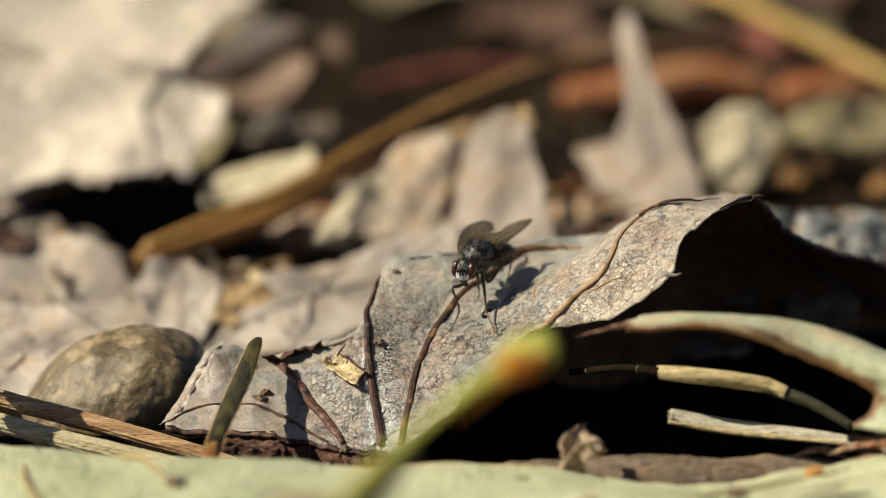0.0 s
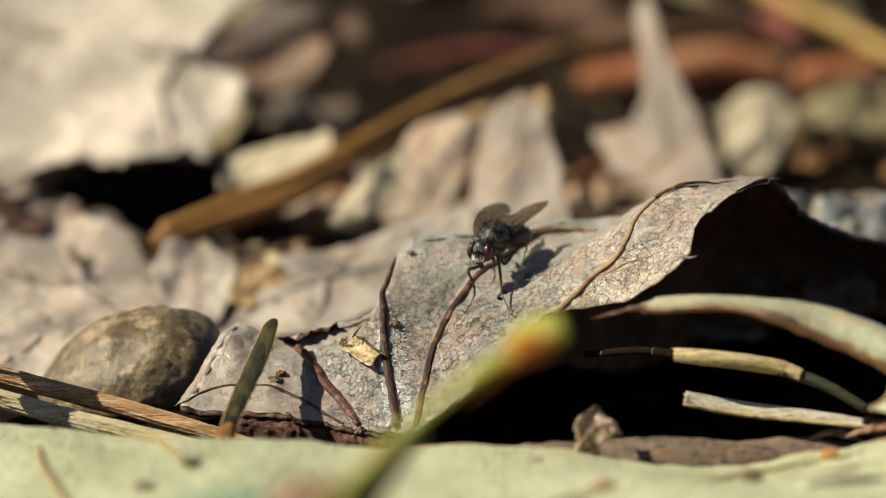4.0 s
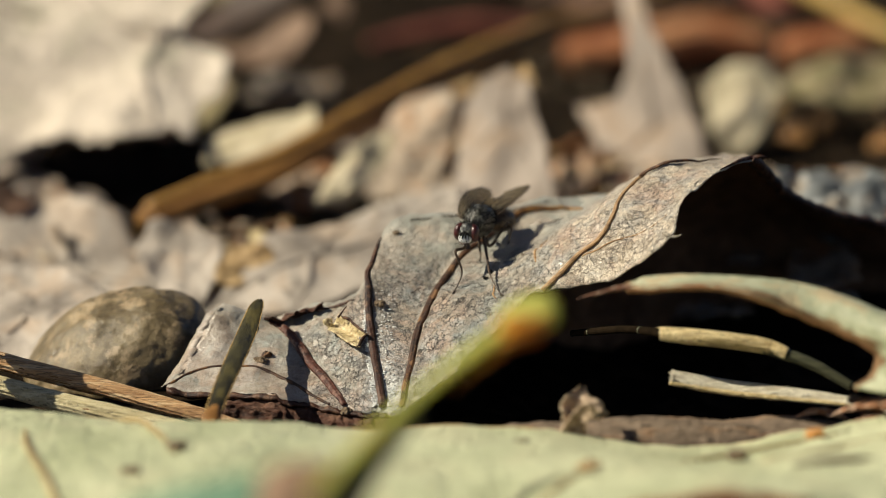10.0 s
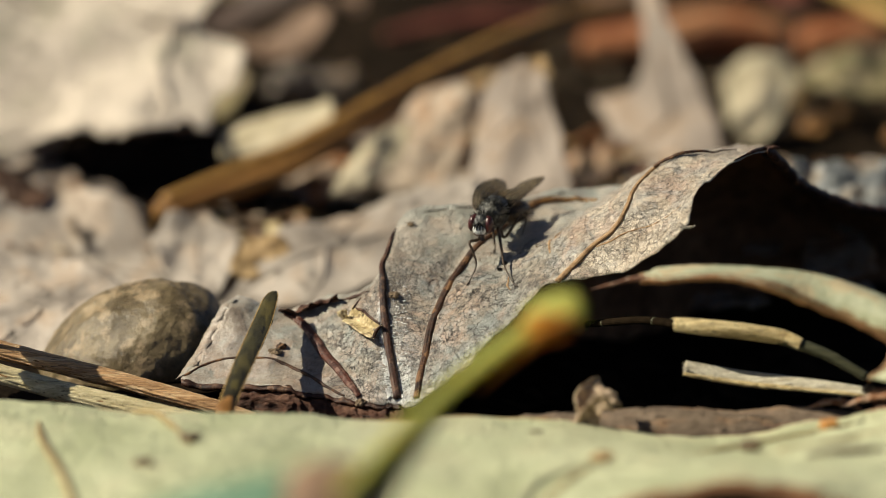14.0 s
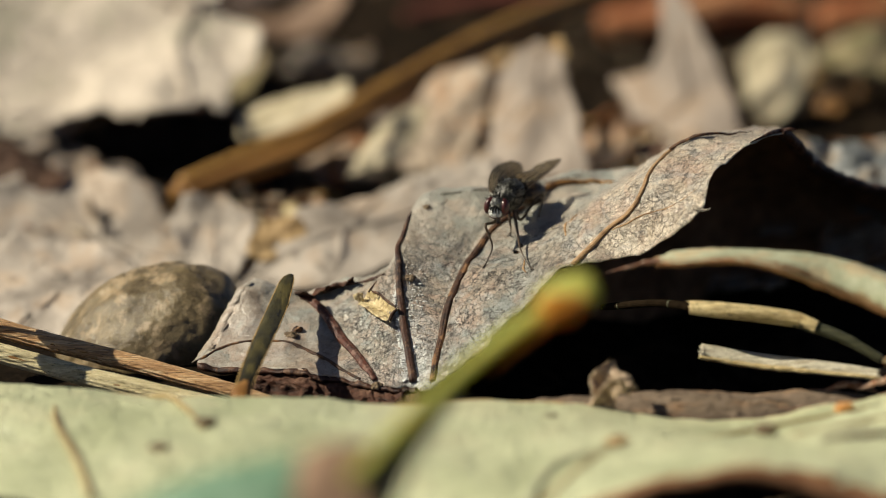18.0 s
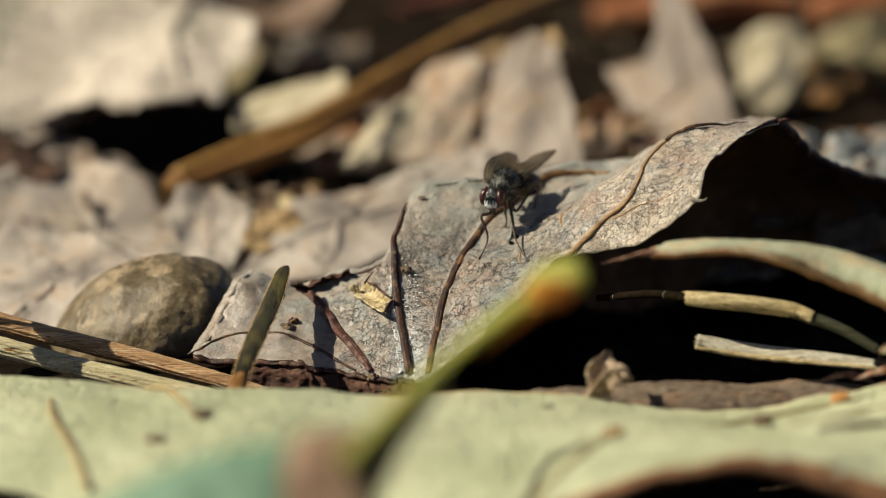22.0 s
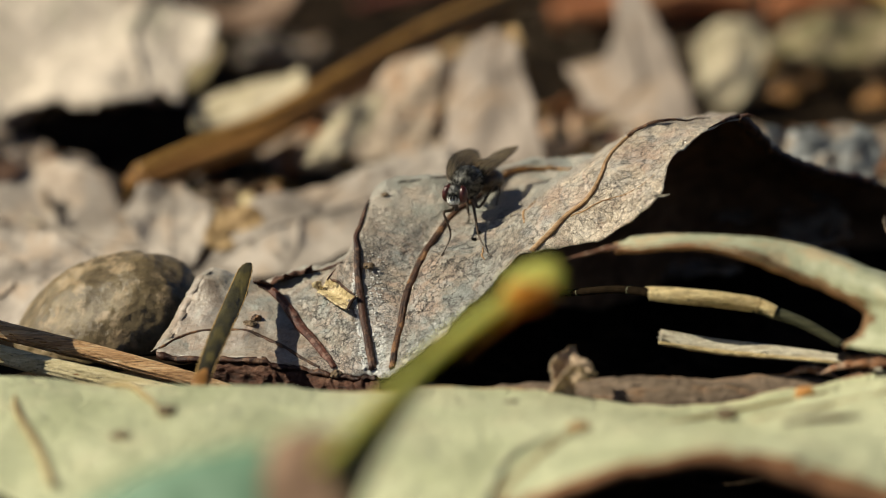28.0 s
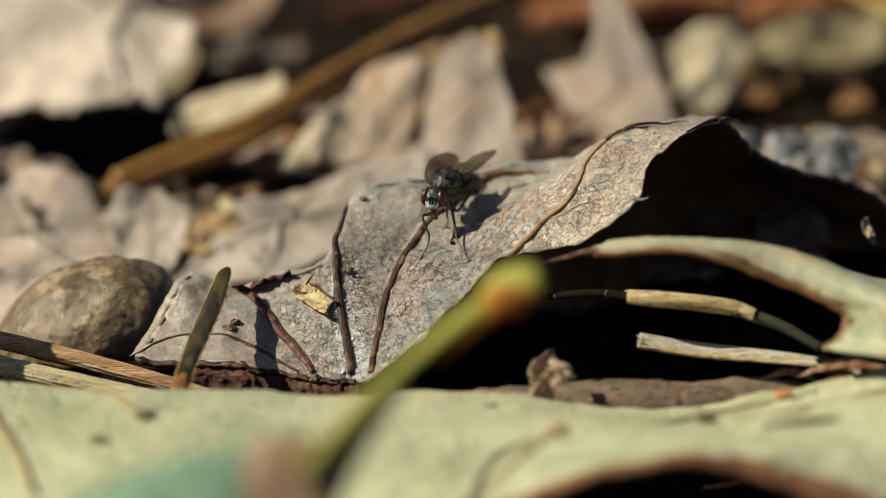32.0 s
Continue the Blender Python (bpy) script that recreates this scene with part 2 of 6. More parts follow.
    col = mix(op("MULTIPLY", crust, 0.85), col, (0.80, 0.80, 0.78))
    l.new(col, b.inputs["Base Color"])
    grit = nz(5200.0, 4.0, 0.8).outputs["Fac"]
    l.new(rng(grit, 0.35, 0.65, 0.20, 0.62), b.inputs["Roughness"])
    b.inputs["Specular IOR Level"].default_value = 0.8
    h = op("ADD", op("ADD", op("MULTIPLY", op("MULTIPLY", fine, low_side), 0.22), op("MULTIPLY", op("MULTIPLY", coarse, low_side), 0.3)), op("ADD", op("MULTIPLY", op("MULTIPLY", grit, rough_part), 0.3), op("MULTIPLY", nz(900.0, 3.0, 0.5).outputs["Fac"], 1.2)))
    bp = n.new("ShaderNodeBump")
    bp.inputs["Strength"].default_value, bp.inputs["Distance"].default_value = 1.0, 0.20 * MM
    l.new(h, bp.inputs["Height"])
    l.new(bp.outputs[0], b.inputs["Normal"])
    return m


M_MAIN = curled_leaf_material()
M_VEIN = material("brown_vein", (0.008, 0.004, 0.003), (0.085, 0.037, 0.018), (0.24, 0.12, 0.05), grain=2600, patch=420, rough=0.5, bump=1.0, stretch=(1, 1, 0.16), bump_mm=0.12)
M_VEIN_RUST = material("rust_vein", (0.10, 0.042, 0.014), (0.46, 0.25, 0.085), grain=2000, patch=420, rough=0.5, bump=0.8, thin=0.2)
M_VEIN_RED = material("red_vein", (0.014, 0.006, 0.005), (0.135, 0.045, 0.028), (0.22, 0.13, 0.10), grain=3000, patch=520, rough=0.45, bump=1.0, bump_mm=0.12)
M_VEIN_DARK = material("dark_vein", (0.006, 0.003, 0.003), (0.072, 0.028, 0.016), (0.16, 0.088, 0.052), grain=3000, patch=520, rough=0.45, bump=1.0, stretch=(1, 1, 0.14), bump_mm=0.12)
M_UNDER = material("leaf_underside", (0.080, 0.040, 0.022), (0.30, 0.16, 0.09), grain=900, patch=200, rough=0.85, bump=0.8, spec=0.05)
M_DUST_GLOSS = material("white_dust", (0.62, 0.62, 0.60), (0.85, 0.85, 0.83), grain=4000, patch=900, rough=0.5, bump=0.3)
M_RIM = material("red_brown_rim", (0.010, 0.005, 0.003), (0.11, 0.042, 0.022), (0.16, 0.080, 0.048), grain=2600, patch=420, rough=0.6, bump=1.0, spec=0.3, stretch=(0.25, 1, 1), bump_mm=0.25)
M_VEIN_TAN = material("tan_vein", (0.16, 0.085, 0.038), (0.52, 0.335, 0.175), grain=2600, patch=600, rough=0.6, bump=1.0, bump_mm=0.1)
M_PALE = material("pale_green_leaf", (0.41, 0.435, 0.255), (0.69, 0.70, 0.455), (0.60, 0.59, 0.375), grain=700, patch=70, rough=0.42, bump=0.8, crack=0.12, crack_scale=700, thin=0.08, speck=0.15, bump_mm=0.3, grain_amp=0.2)
M_PALE_VEIN = material("pale_vein", (0.27, 0.195, 0.09), (0.45, 0.35, 0.18), grain=600, patch=120, rough=0.6, bump=0.4)
M_PALE_TAN = material("tan_dry_border", (0.44, 0.34, 0.19), (0.70, 0.58, 0.37), grain=700, patch=160, rough=0.6, bump=0.5)
M_PALE_RIM = material("brown_rim", (0.16, 0.07, 0.03), (0.34, 0.17, 0.08), grain=700, patch=120, rough=0.7, bump=0.5)
M_ARCH_RIM = material("tan_rim", (0.11, 0.060, 0.028), (0.30, 0.185, 0.095), grain=900, patch=200, rough=0.7, bump=0.6)
M_ARCH = material("grey_green_leaf", (0.28, 0.30, 0.19), (0.48, 0.48, 0.33), (0.48, 0.38, 0.23), grain=900, patch=110, rough=0.55, bump=0.6, thin=0.04, crack=0.15, crack_scale=700)
M_BACK = material("tan_leaf", (0.25, 0.185, 0.13), (0.62, 0.51, 0.40), (0.46, 0.27, 0.15), grain=330, patch=190, rough=0.75, bump=0.8, crack=0.3, crack_scale=350, thin=0.08, speck=0.9, bump_mm=0.3)
M_BACK_PALE = material("pale_tan_leaf", (0.50, 0.425, 0.34), (0.77, 0.665, 0.555), (0.44, 0.40, 0.30), grain=300, patch=55, rough=0.6, bump=0.8, crack=0.15, crack_scale=500, thin=0.1, bump_mm=0.5, grain_amp=0.3)
M_BACK_GREY = material("grey_tan_leaf", (0.21, 0.175, 0.145), (0.56, 0.48, 0.41), (0.47, 0.31, 0.19), grain=330, patch=190, rough=0.75, bump=0.8, crack=0.3, crack_scale=350, thin=0.08, speck=0.9, bump_mm=0.3)
M_LITTER = material("smooth_grey_leaf", (0.225, 0.188, 0.155), (0.62, 0.54, 0.46), (0.46, 0.355, 0.265), grain=260, patch=95, rough=0.55, bump=0.7, thin=0.08, bump_mm=0.5, grain_amp=0.3, speck=0.6)
M_LILAC = material("lilac_tan_leaf", (0.22, 0.175, 0.14), (0.44, 0.365, 0.305), (0.34, 0.24, 0.16), grain=260, patch=70, rough=0.65, bump=0.5, thin=0.10, bump_mm=0.3, grain_amp=0.35)
M_BACK_DARK = material("dark_brown_leaf", (0.05, 0.028, 0.018), (0.17, 0.09, 0.055), grain=450, patch=80, rough=0.7, bump=0.5)
M_BLUE = material("blue_grey_leaf", (0.070, 0.076, 0.078), (0.205, 0.215, 0.215), (0.24, 0.185, 0.13), grain=350, patch=110, rough=0.5, bump=0.6, spec=0.45, bump_mm=0.15)
M_OCHRE = material("ochre_leaf", (0.26, 0.165, 0.075), (0.45, 0.31, 0.155), grain=500, patch=120, rough=0.7, bump=0.4)
M_CREAM = material("cream_chip", (0.41, 0.345, 0.22), (0.64, 0.555, 0.395), grain=500, patch=130, rough=0.7, bump=0.5)
M_RED = material("red_brown_twig", (0.23, 0.064, 0.025), (0.52, 0.195, 0.075), (0.42, 0.22, 0.11), grain=300, patch=70, rough=0.6, bump=0.4)
M_RED_DARK = material("dull_red_twig", (0.10, 0.028, 0.020), (0.28, 0.085, 0.055), grain=300, patch=70, rough=0.7, bump=0.4)
M_STICK = material("brown_stalk", (0.10, 0.040, 0.010), (0.36, 0.180, 0.050), grain=600, patch=90, rough=0.5, bump=0.5, stretch=(0.3, 1, 1))
M_STRAW = material("straw", (0.46, 0.32, 0.13), (0.88, 0.74, 0.42), (0.40, 0.30, 0.15), grain=7500, patch=900, rough=0.45, bump=1.0, speck=0.95, stretch=(0.12, 1, 1), bump_mm=0.2, grain_amp=0.65)
M_STRAW_JOINT = material("straw_joint", (0.20, 0.12, 0.05), (0.50, 0.38, 0.18), grain=1500, patch=400, rough=0.6, bump=0.8)
M_STRAW_GREY = material("grey_straw", (0.40, 0.35, 0.25), (0.90, 0.84, 0.68), (0.46, 0.38, 0.26), grain=7500, patch=900, rough=0.5, bump=1.0, speck=0.9, stretch=(0.12, 1, 1), bump_mm=0.2, grain_amp=0.65)
# dark olive: shade in the hollow put into the straw colour
M_STRAW_SHADED = material("green_straw", (0.035, 0.037, 0.020), (0.10, 0.098, 0.055), grain=2600, patch=420, rough=0.55, bump=0.8, stretch=(0.10, 1, 1))
# near-black colour replaces the shadow the leaves throw on this straw
M_STRAW_DEEP_SHADE = material("black_straw", (0.004, 0.003, 0.002), (0.022, 0.015, 0.009), grain=2000, patch=400, rough=0.9, bump=0.6, spec=0.0)
M_YELLOW = material("yellow_stalk", (0.36, 0.22, 0.05), (0.62, 0.42, 0.13), grain=400, patch=60, rough=0.5, bump=0.4)
M_YELLOW_DARK = material("golden_needle", (0.16, 0.072, 0.015), (0.41, 0.225, 0.060), grain=500, patch=90, rough=0.45, bump=0.4, stretch=(0.3, 1, 1))
M_FLY = material("fly_body", (0.002, 0.002, 0.002), (0.036, 0.034, 0.025), (0.15, 0.145, 0.12), grain=3400, patch=1300, rough=0.32, bump=1.0, spec=0.5, bump_mm=0.08, grain_amp=0.6)
M_FLY_BROWN = material("fly_abdomen", (0.010, 0.007, 0.004), (0.115, 0.075, 0.040), grain=2600, patch=900, rough=0.4, bump=0.6, spec=0.4, bump_mm=0.04)
M_FLY_LEG = material("fly_leg", (0.012, 0.008, 0.005), (0.115, 0.075, 0.045), grain=3000, patch=900, rough=0.4, bump=0.3, spec=0.5)
M_EYE = material("fly_eye", (0.028, 0.005, 0.004), (0.080, 0.014, 0.011), grain=6000, patch=1500, rough=0.32, bump=0.5, spec=0.6, bump_mm=0.02)
M_FACE = material("fly_face", (0.50, 0.50, 0.47), (0.85, 0.85, 0.82), grain=4000, patch=1500, rough=0.4, bump=0.3, spec=0.5)
M_FRONS = material("fly_forehead", (0.004, 0.004, 0.004), (0.17, 0.17, 0.16), grain=3600, patch=1900, rough=0.4, bump=0.7, spec=0.4)
M_BLACK = material("fly_black", (0.004, 0.004, 0.004), (0.012, 0.011, 0.010), grain=3000, patch=900, rough=0.6, bump=0.3, spec=0.1)
M_HUSK = material("yellow_husk", (0.34, 0.25, 0.11), (0.80, 0.68, 0.42), (0.16, 0.10, 0.05), grain=2600, patch=900, rough=0.5, bump=0.9)
M_OCHRE_BRIGHT = material("orange_crumb", (0.38, 0.16, 0.04), (0.62, 0.32, 0.10), grain=1500, patch=400, rough=0.7, bump=0.8)
M_OLIVE = material("olive_leaf", (0.10, 0.085, 0.038), (0.32, 0.265, 0.14), (0.36, 0.28, 0.19), grain=300, patch=110, rough=0.8, bump=0.4)
def wing_material():
    m = bpy.data.materials.new("fly_wing")
    m.use_nodes = True
    n, l = m.node_tree.nodes, m.node_tree.links
    b = n["Principled BSDF"]
    b.inputs["Base Color"].default_value = (0.085, 0.072, 0.048, 1)
    b.inputs["Roughness"].default_value = 0.3
    t = n.new("ShaderNodeBsdfTransparent")
    t.inputs["Color"].default_value = (0.78, 0.75, 0.66, 1)
    co = n.new("ShaderNodeTexCoord")
    nz = n.new("ShaderNodeTexNoise")
    nz.inputs["Scale"].default_value = 700.0
    l.new(co.outputs["Object"], nz.inputs["Vector"])
    mr = n.new("ShaderNodeMapRange")
    mr.inputs["To Min"].default_value, mr.inputs["To Max"].default_value = 0.50, 0.72
    l.new(nz.outputs["Fac"], mr.inputs["Value"])
    mx = n.new("ShaderNodeMixShader")
    l.new(mr.outputs[0], mx.inputs[0])
    l.new(b.outputs[0], mx.inputs[1])
    l.new(t.outputs[0], mx.inputs[2])
    l.new(mx.outputs[0], n["Material Output"].inputs["Surface"])
    return m


M_WING = wing_material()
M_BARK = material("brown_bark", (0.070, 0.050, 0.036), (0.24, 0.180, 0.130), (0.26, 0.160, 0.095), grain=2600, patch=420, rough=0.85, bump=1.0, stretch=(0.22, 1, 1), bump_mm=0.15, spec=0.15, speck=0.8)
M_BARK_PALE = material("pale_fibre", (0.30, 0.21, 0.135), (0.62, 0.47, 0.33), grain=1300, patch=330, rough=0.85, bump=1.0, bump_mm=0.2)
M_TWIG = material("reddish_twig", (0.25, 0.125, 0.050), (0.72, 0.44, 0.215), (0.80, 0.60, 0.36), grain=7500, patch=900, rough=0.42, bump=1.0, stretch=(0.05, 1, 1), bump_mm=0.2, speck=0.8, grain_amp=0.6)
M_TWIG_PALE = material("pale_twig", (0.46, 0.37, 0.18), (0.90, 0.80, 0.52), (0.58, 0.48, 0.26), grain=7500, patch=900, rough=0.5, bump=1.0, stretch=(0.05, 1, 1), speck=0.95, bump_mm=0.2, grain_amp=0.6)
M_NEEDLE = material("dark_needle", (0.006, 0.005, 0.003), (0.052, 0.044, 0.014), (0.085, 0.068, 0.020), grain=1300, patch=260, rough=0.42, bump=0.9, spec=0.4, stretch=(1, 0.3, 1), bump_mm=0.15, speck=0.8)
M_NEEDLE_EDGE = material("needle_edge", (0.10, 0.060, 0.018), (0.50, 0.33, 0.12), grain=1800, patch=500, rough=0.4, bump=0.4)
# red-brown lowered in value, as the strip should lie in shade
M_STRIP_SHADED = material("red_brown_leaf", (0.034, 0.020, 0.014), (0.085, 0.053, 0.038), grain=300, patch=90, rough=0.6, bump=0.4)
M_PINKISH = material("pinkish_leaf", (0.14, 0.086, 0.057), (0.29, 0.19, 0.13), grain=300, patch=90, rough=0.7, bump=0.5)
M_STONE = material("stone", (0.078, 0.055, 0.025), (0.260, 0.195, 0.102), (0.37, 0.270, 0.158), grain=1500, patch=230, rough=0.32, bump=0.7, speck=0.3, bump_mm=0.25, spec=0.55, grain_amp=0.4)
M_GREEN = material("green_stalk", (0.50, 0.50, 0.10), (0.74, 0.74, 0.22), (0.72, 0.60, 0.13), grain=300, patch=90, rough=0.4, bump=0.2, thin=0.5)
M_GREEN_SHADED = material("olive_stalk", (0.05, 0.045, 0.010), (0.14, 0.12, 0.028), grain=300, patch=90, rough=0.45, bump=0.2)
M_TIP = material("brown_tip", (0.60, 0.24, 0.03), (0.84, 0.50, 0.09), grain=300, patch=150, rough=0.5, bump=0.2, thin=0.6)
M_TEAL = material("blue_green_leaf", (0.095, 0.185, 0.115), (0.165, 0.28, 0.185), grain=300, patch=70, rough=0.6, bump=0.2)
M_PINK = material("pink_brown_leaf", (0.17, 0.098, 0.060), (0.32, 0.205, 0.13), grain=300, patch=70, rough=0.7, bump=0.2)
# darker than real humus, so that sunlit gaps pass for deep shade
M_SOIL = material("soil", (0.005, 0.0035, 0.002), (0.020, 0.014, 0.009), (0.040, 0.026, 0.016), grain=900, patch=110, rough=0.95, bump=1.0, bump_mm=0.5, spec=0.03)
M_FLAKE = material("red_flake", (0.020, 0.010, 0.007), (0.21, 0.080, 0.038), (0.30, 0.21, 0.15), grain=2000, patch=600, rough=0.7, bump=1.0, bump_mm=0.2)
M_RUST = material("rust_bark", (0.05, 0.022, 0.012), (0.40, 0.19, 0.095), (0.46, 0.33, 0.24), grain=1300, patch=420, rough=0.75, bump=1.0, bump_mm=0.25)
M_DEBRIS = material("debris", (0.06, 0.04, 0.025), (0.30, 0.22, 0.14), grain=1500, patch=400, rough=0.85, bump=1.0)


# ---- mesh tools ----
def V3(p):
    return Vector(p)


def spline(points, count):
    """Points evenly spread in parameter along a smooth curve through the given ones."""
    pts = [Vector(p) for p in points]
    n = len(pts) - 1
    out = []
    for i in range(count):
        s = i / (count - 1) * n
        k = min(int(s), n - 1)
        t = s - k
        p1, p2 = pts[k], pts[k + 1]
        p0 = pts[k - 1] if k else p1 * 2 - p2
        p3 = pts[k + 2] if k + 2 <= n else p2 * 2 - p1
        out.append(0.5 * (2 * p1 + (p2 - p0) * t + (2 * p0 - 5 * p1 + 4 * p2 - p3) * t * t + (3 * p1 - p0 - 3 * p2 + p3) * t ** 3))
    return out


def loft(curves, nu, nv):
    """A smooth grid of points through several curves: nu along them, nv across."""
    rows = [spline(c, nu) for c in curves]
    cols = [spline([r[i] for r in rows], nv) for i in range(nu)]
    return [[cols[i][j] for i in range(nu)] for j in range(nv)]


def fbm(p, scale, octaves=4):
    return noise.fractal(Vector(p) * scale, 0.9, 2.1, octaves)


def mesh_part(name, bm, mat, parent=None, label="", smooth=True):
    """Links a bmesh (in millimetres) as one mesh object, under a parent if there is one."""
    bm.normal_update()
    me = bpy.data.meshes.new(name)
    for f in bm.faces:
        f.smooth = smooth
    bm.to_mesh(me)
    bm.free()
    me.transform(Matrix.Scale(MM, 4))
    me.materials.append(mat)
    ob = new(name, me)
    if parent is not None:
        ob.parent = parent
    if label:
        ob["label"] = label
    return ob


def thing(name, at, label, category, group="", kind=""):
    e = new(name)
    e.location = Vector(at) * MM
    e.empty_display_size = 0.002
    tagged(e, label, category, group, kind)
    return e


def sheet(grid, thick, wrinkle=0.0, freq=0.2, seed=0.0, fray=0.0, base=(0, 0, 0)):
    """A thin closed skin over a grid of points, crumpled along its normals, with frayed borders."""
    nv, nu = len(grid), len(grid[0])
    base = Vector(base)
    g = [[p.copy() for p in r] for r in grid]
    nrm = [[None] * nu for _ in range(nv)]
    for j in range(nv):
        for i in range(nu):
            du = grid[j][min(i + 1, nu - 1)] - grid[j][max(i - 1, 0)]
            dv = grid[min(j + 1, nv - 1)][i] - grid[max(j - 1, 0)][i]
            c = du.cross(dv)
            nrm[j][i] = c.normalized() if c.length > 1e-9 else Vector((0, 0, 1))
    off = Vector((seed, seed * 1.7, -seed))
    for j in range(nv):
        for i in range(nu):
            p = grid[j][i]
            w = wrinkle * (fbm(p + off, freq) + 0.35 * fbm(p - off, freq * 3.7))
            g[j][i] = p + nrm[j][i] * w
    if fray:
        for i in range(nu):
            for j, k in ((0, 1), (nv - 1, nv - 2)):
                d = (g[j][i] - g[k][i]).normalized()
                g[j][i] += d * fray * (fbm(g[j][i] + off, 0.55, 5) + 0.6 * fbm(g[j][i], 2.2, 3))
    bm = bmesh.new()
    top = [[bm.verts.new(g[j][i] + nrm[j][i] * thick / 2 - base) for i in range(nu)] for j in range(nv)]
    bot = [[bm.verts.new(g[j][i] - nrm[j][i] * thick / 2 - base) for i in range(nu)] for j in range(nv)]
    for j in range(nv - 1):
        for i in range(nu - 1):
            bm.faces.new((top[j][i], top[j][i + 1], top[j + 1][i + 1], top[j + 1][i]))
            bm.faces.new((bot[j][i], bot[j + 1][i], bot[j + 1][i + 1], bot[j][i + 1]))
    for i in range(nu - 1):
        bm.faces.new((top[0][i + 1], top[0][i], bot[0][i], bot[0][i + 1]))
        bm.faces.new((top[-1][i], top[-1][i + 1], bot[-1][i + 1], bot[-1][i]))
    for j in range(nv - 1):
        bm.faces.new((top[j][0], top[j + 1][0], bot[j + 1][0], bot[j][0]))
        bm.faces.new((top[j + 1][-1], top[j][-1], bot[j][-1], bot[j + 1][-1]))
    return bm, g, nrm


def tube(path, radii, count=24, sides=10, flat=1.0, rough=0.0, freq=1.0, base=(0, 0, 0), up=(0, 0, 1), bm=None, cap_round=False, groove=0.0, grooves=5):
    """A tapered stalk along a smooth path; flat < 1 presses it along the up direction."""
    pts = spline(path, count)
    rs = spline([(r, 0, 0) for r in radii], count)
    bm = bm or bmesh.new()
    base = Vector(base)
    rings = []
    for k, p in enumerate(pts):
        d = (pts[min(k + 1, count - 1)] - pts[max(k - 1, 0)]).normalized()
        a = d.cross(Vector(up))
        a = a.normalized() if a.length > 1e-4 else d.orthogonal().normalized()
        b = a.cross(d).normalized()
        r = max(rs[k].x, 0.004)
        if cap_round and k in (0, count - 1):
            r *= 0.45
        ring = []
        for s in range(sides):
            t = 2 * math.pi * s / sides
            q = a * math.cos(t) * r + b * math.sin(t) * r * flat
            if groove:
                q *= 1 + groove * math.sin(grooves * t + 0.6 * math.sin(k * 0.21))
            if rough:
                q *= 1 + rough * fbm((p + q * 3), freq, 3)
            ring.append(bm.verts.new(p + q - base))
        rings.append(ring)
    for k in range(count - 1):
        for s in range(sides):
            bm.faces.new((rings[k][s], rings[k + 1][s], rings[k + 1][(s + 1) % sides], rings[k][(s + 1) % sides]))
    bm.faces.new(rings[0])
    bm.faces.new(list(reversed(rings[-1])))
    return bm


def blob(centre, radii, axes=None, rough=0.0, freq=1.0, seed=0.0, sub=3, base=(0, 0, 0), bm=None):
    """A rounded lump with three radii along three axes, roughened."""
    own = bmesh.new()
    bmesh.ops.create_icosphere(own, subdivisions=sub, radius=1.0)
    ax = axes or ((1, 0, 0), (0, 1, 0), (0, 0, 1))
    c, base = Vector(centre), Vector(base)
    off = Vector((seed, -seed, seed * 0.5))
    for v in own.verts:
        q = v.co * (1 + rough * fbm(v.co + off, freq))
        v.co = c - base + Vector(ax[0]) * q.x * radii[0] + Vector(ax[1]) * q.y * radii[1] + Vector(ax[2]) * q.z * radii[2]
    if bm is None:
        return own
    vs = {v: bm.verts.new(v.co) for v in own.verts}
    for f in own.faces:
        bm.faces.new([vs[v] for v in f.verts])
    own.free()
    return bm


def plane_axes(tilt, yaw):
    t, w = radians(tilt), radians(yaw)
    turn = Matrix.Rotation(w, 3, "Z")
    return turn @ Vector((1, 0, 0)), turn @ Vector((0, math.cos(t), math.sin(t)))


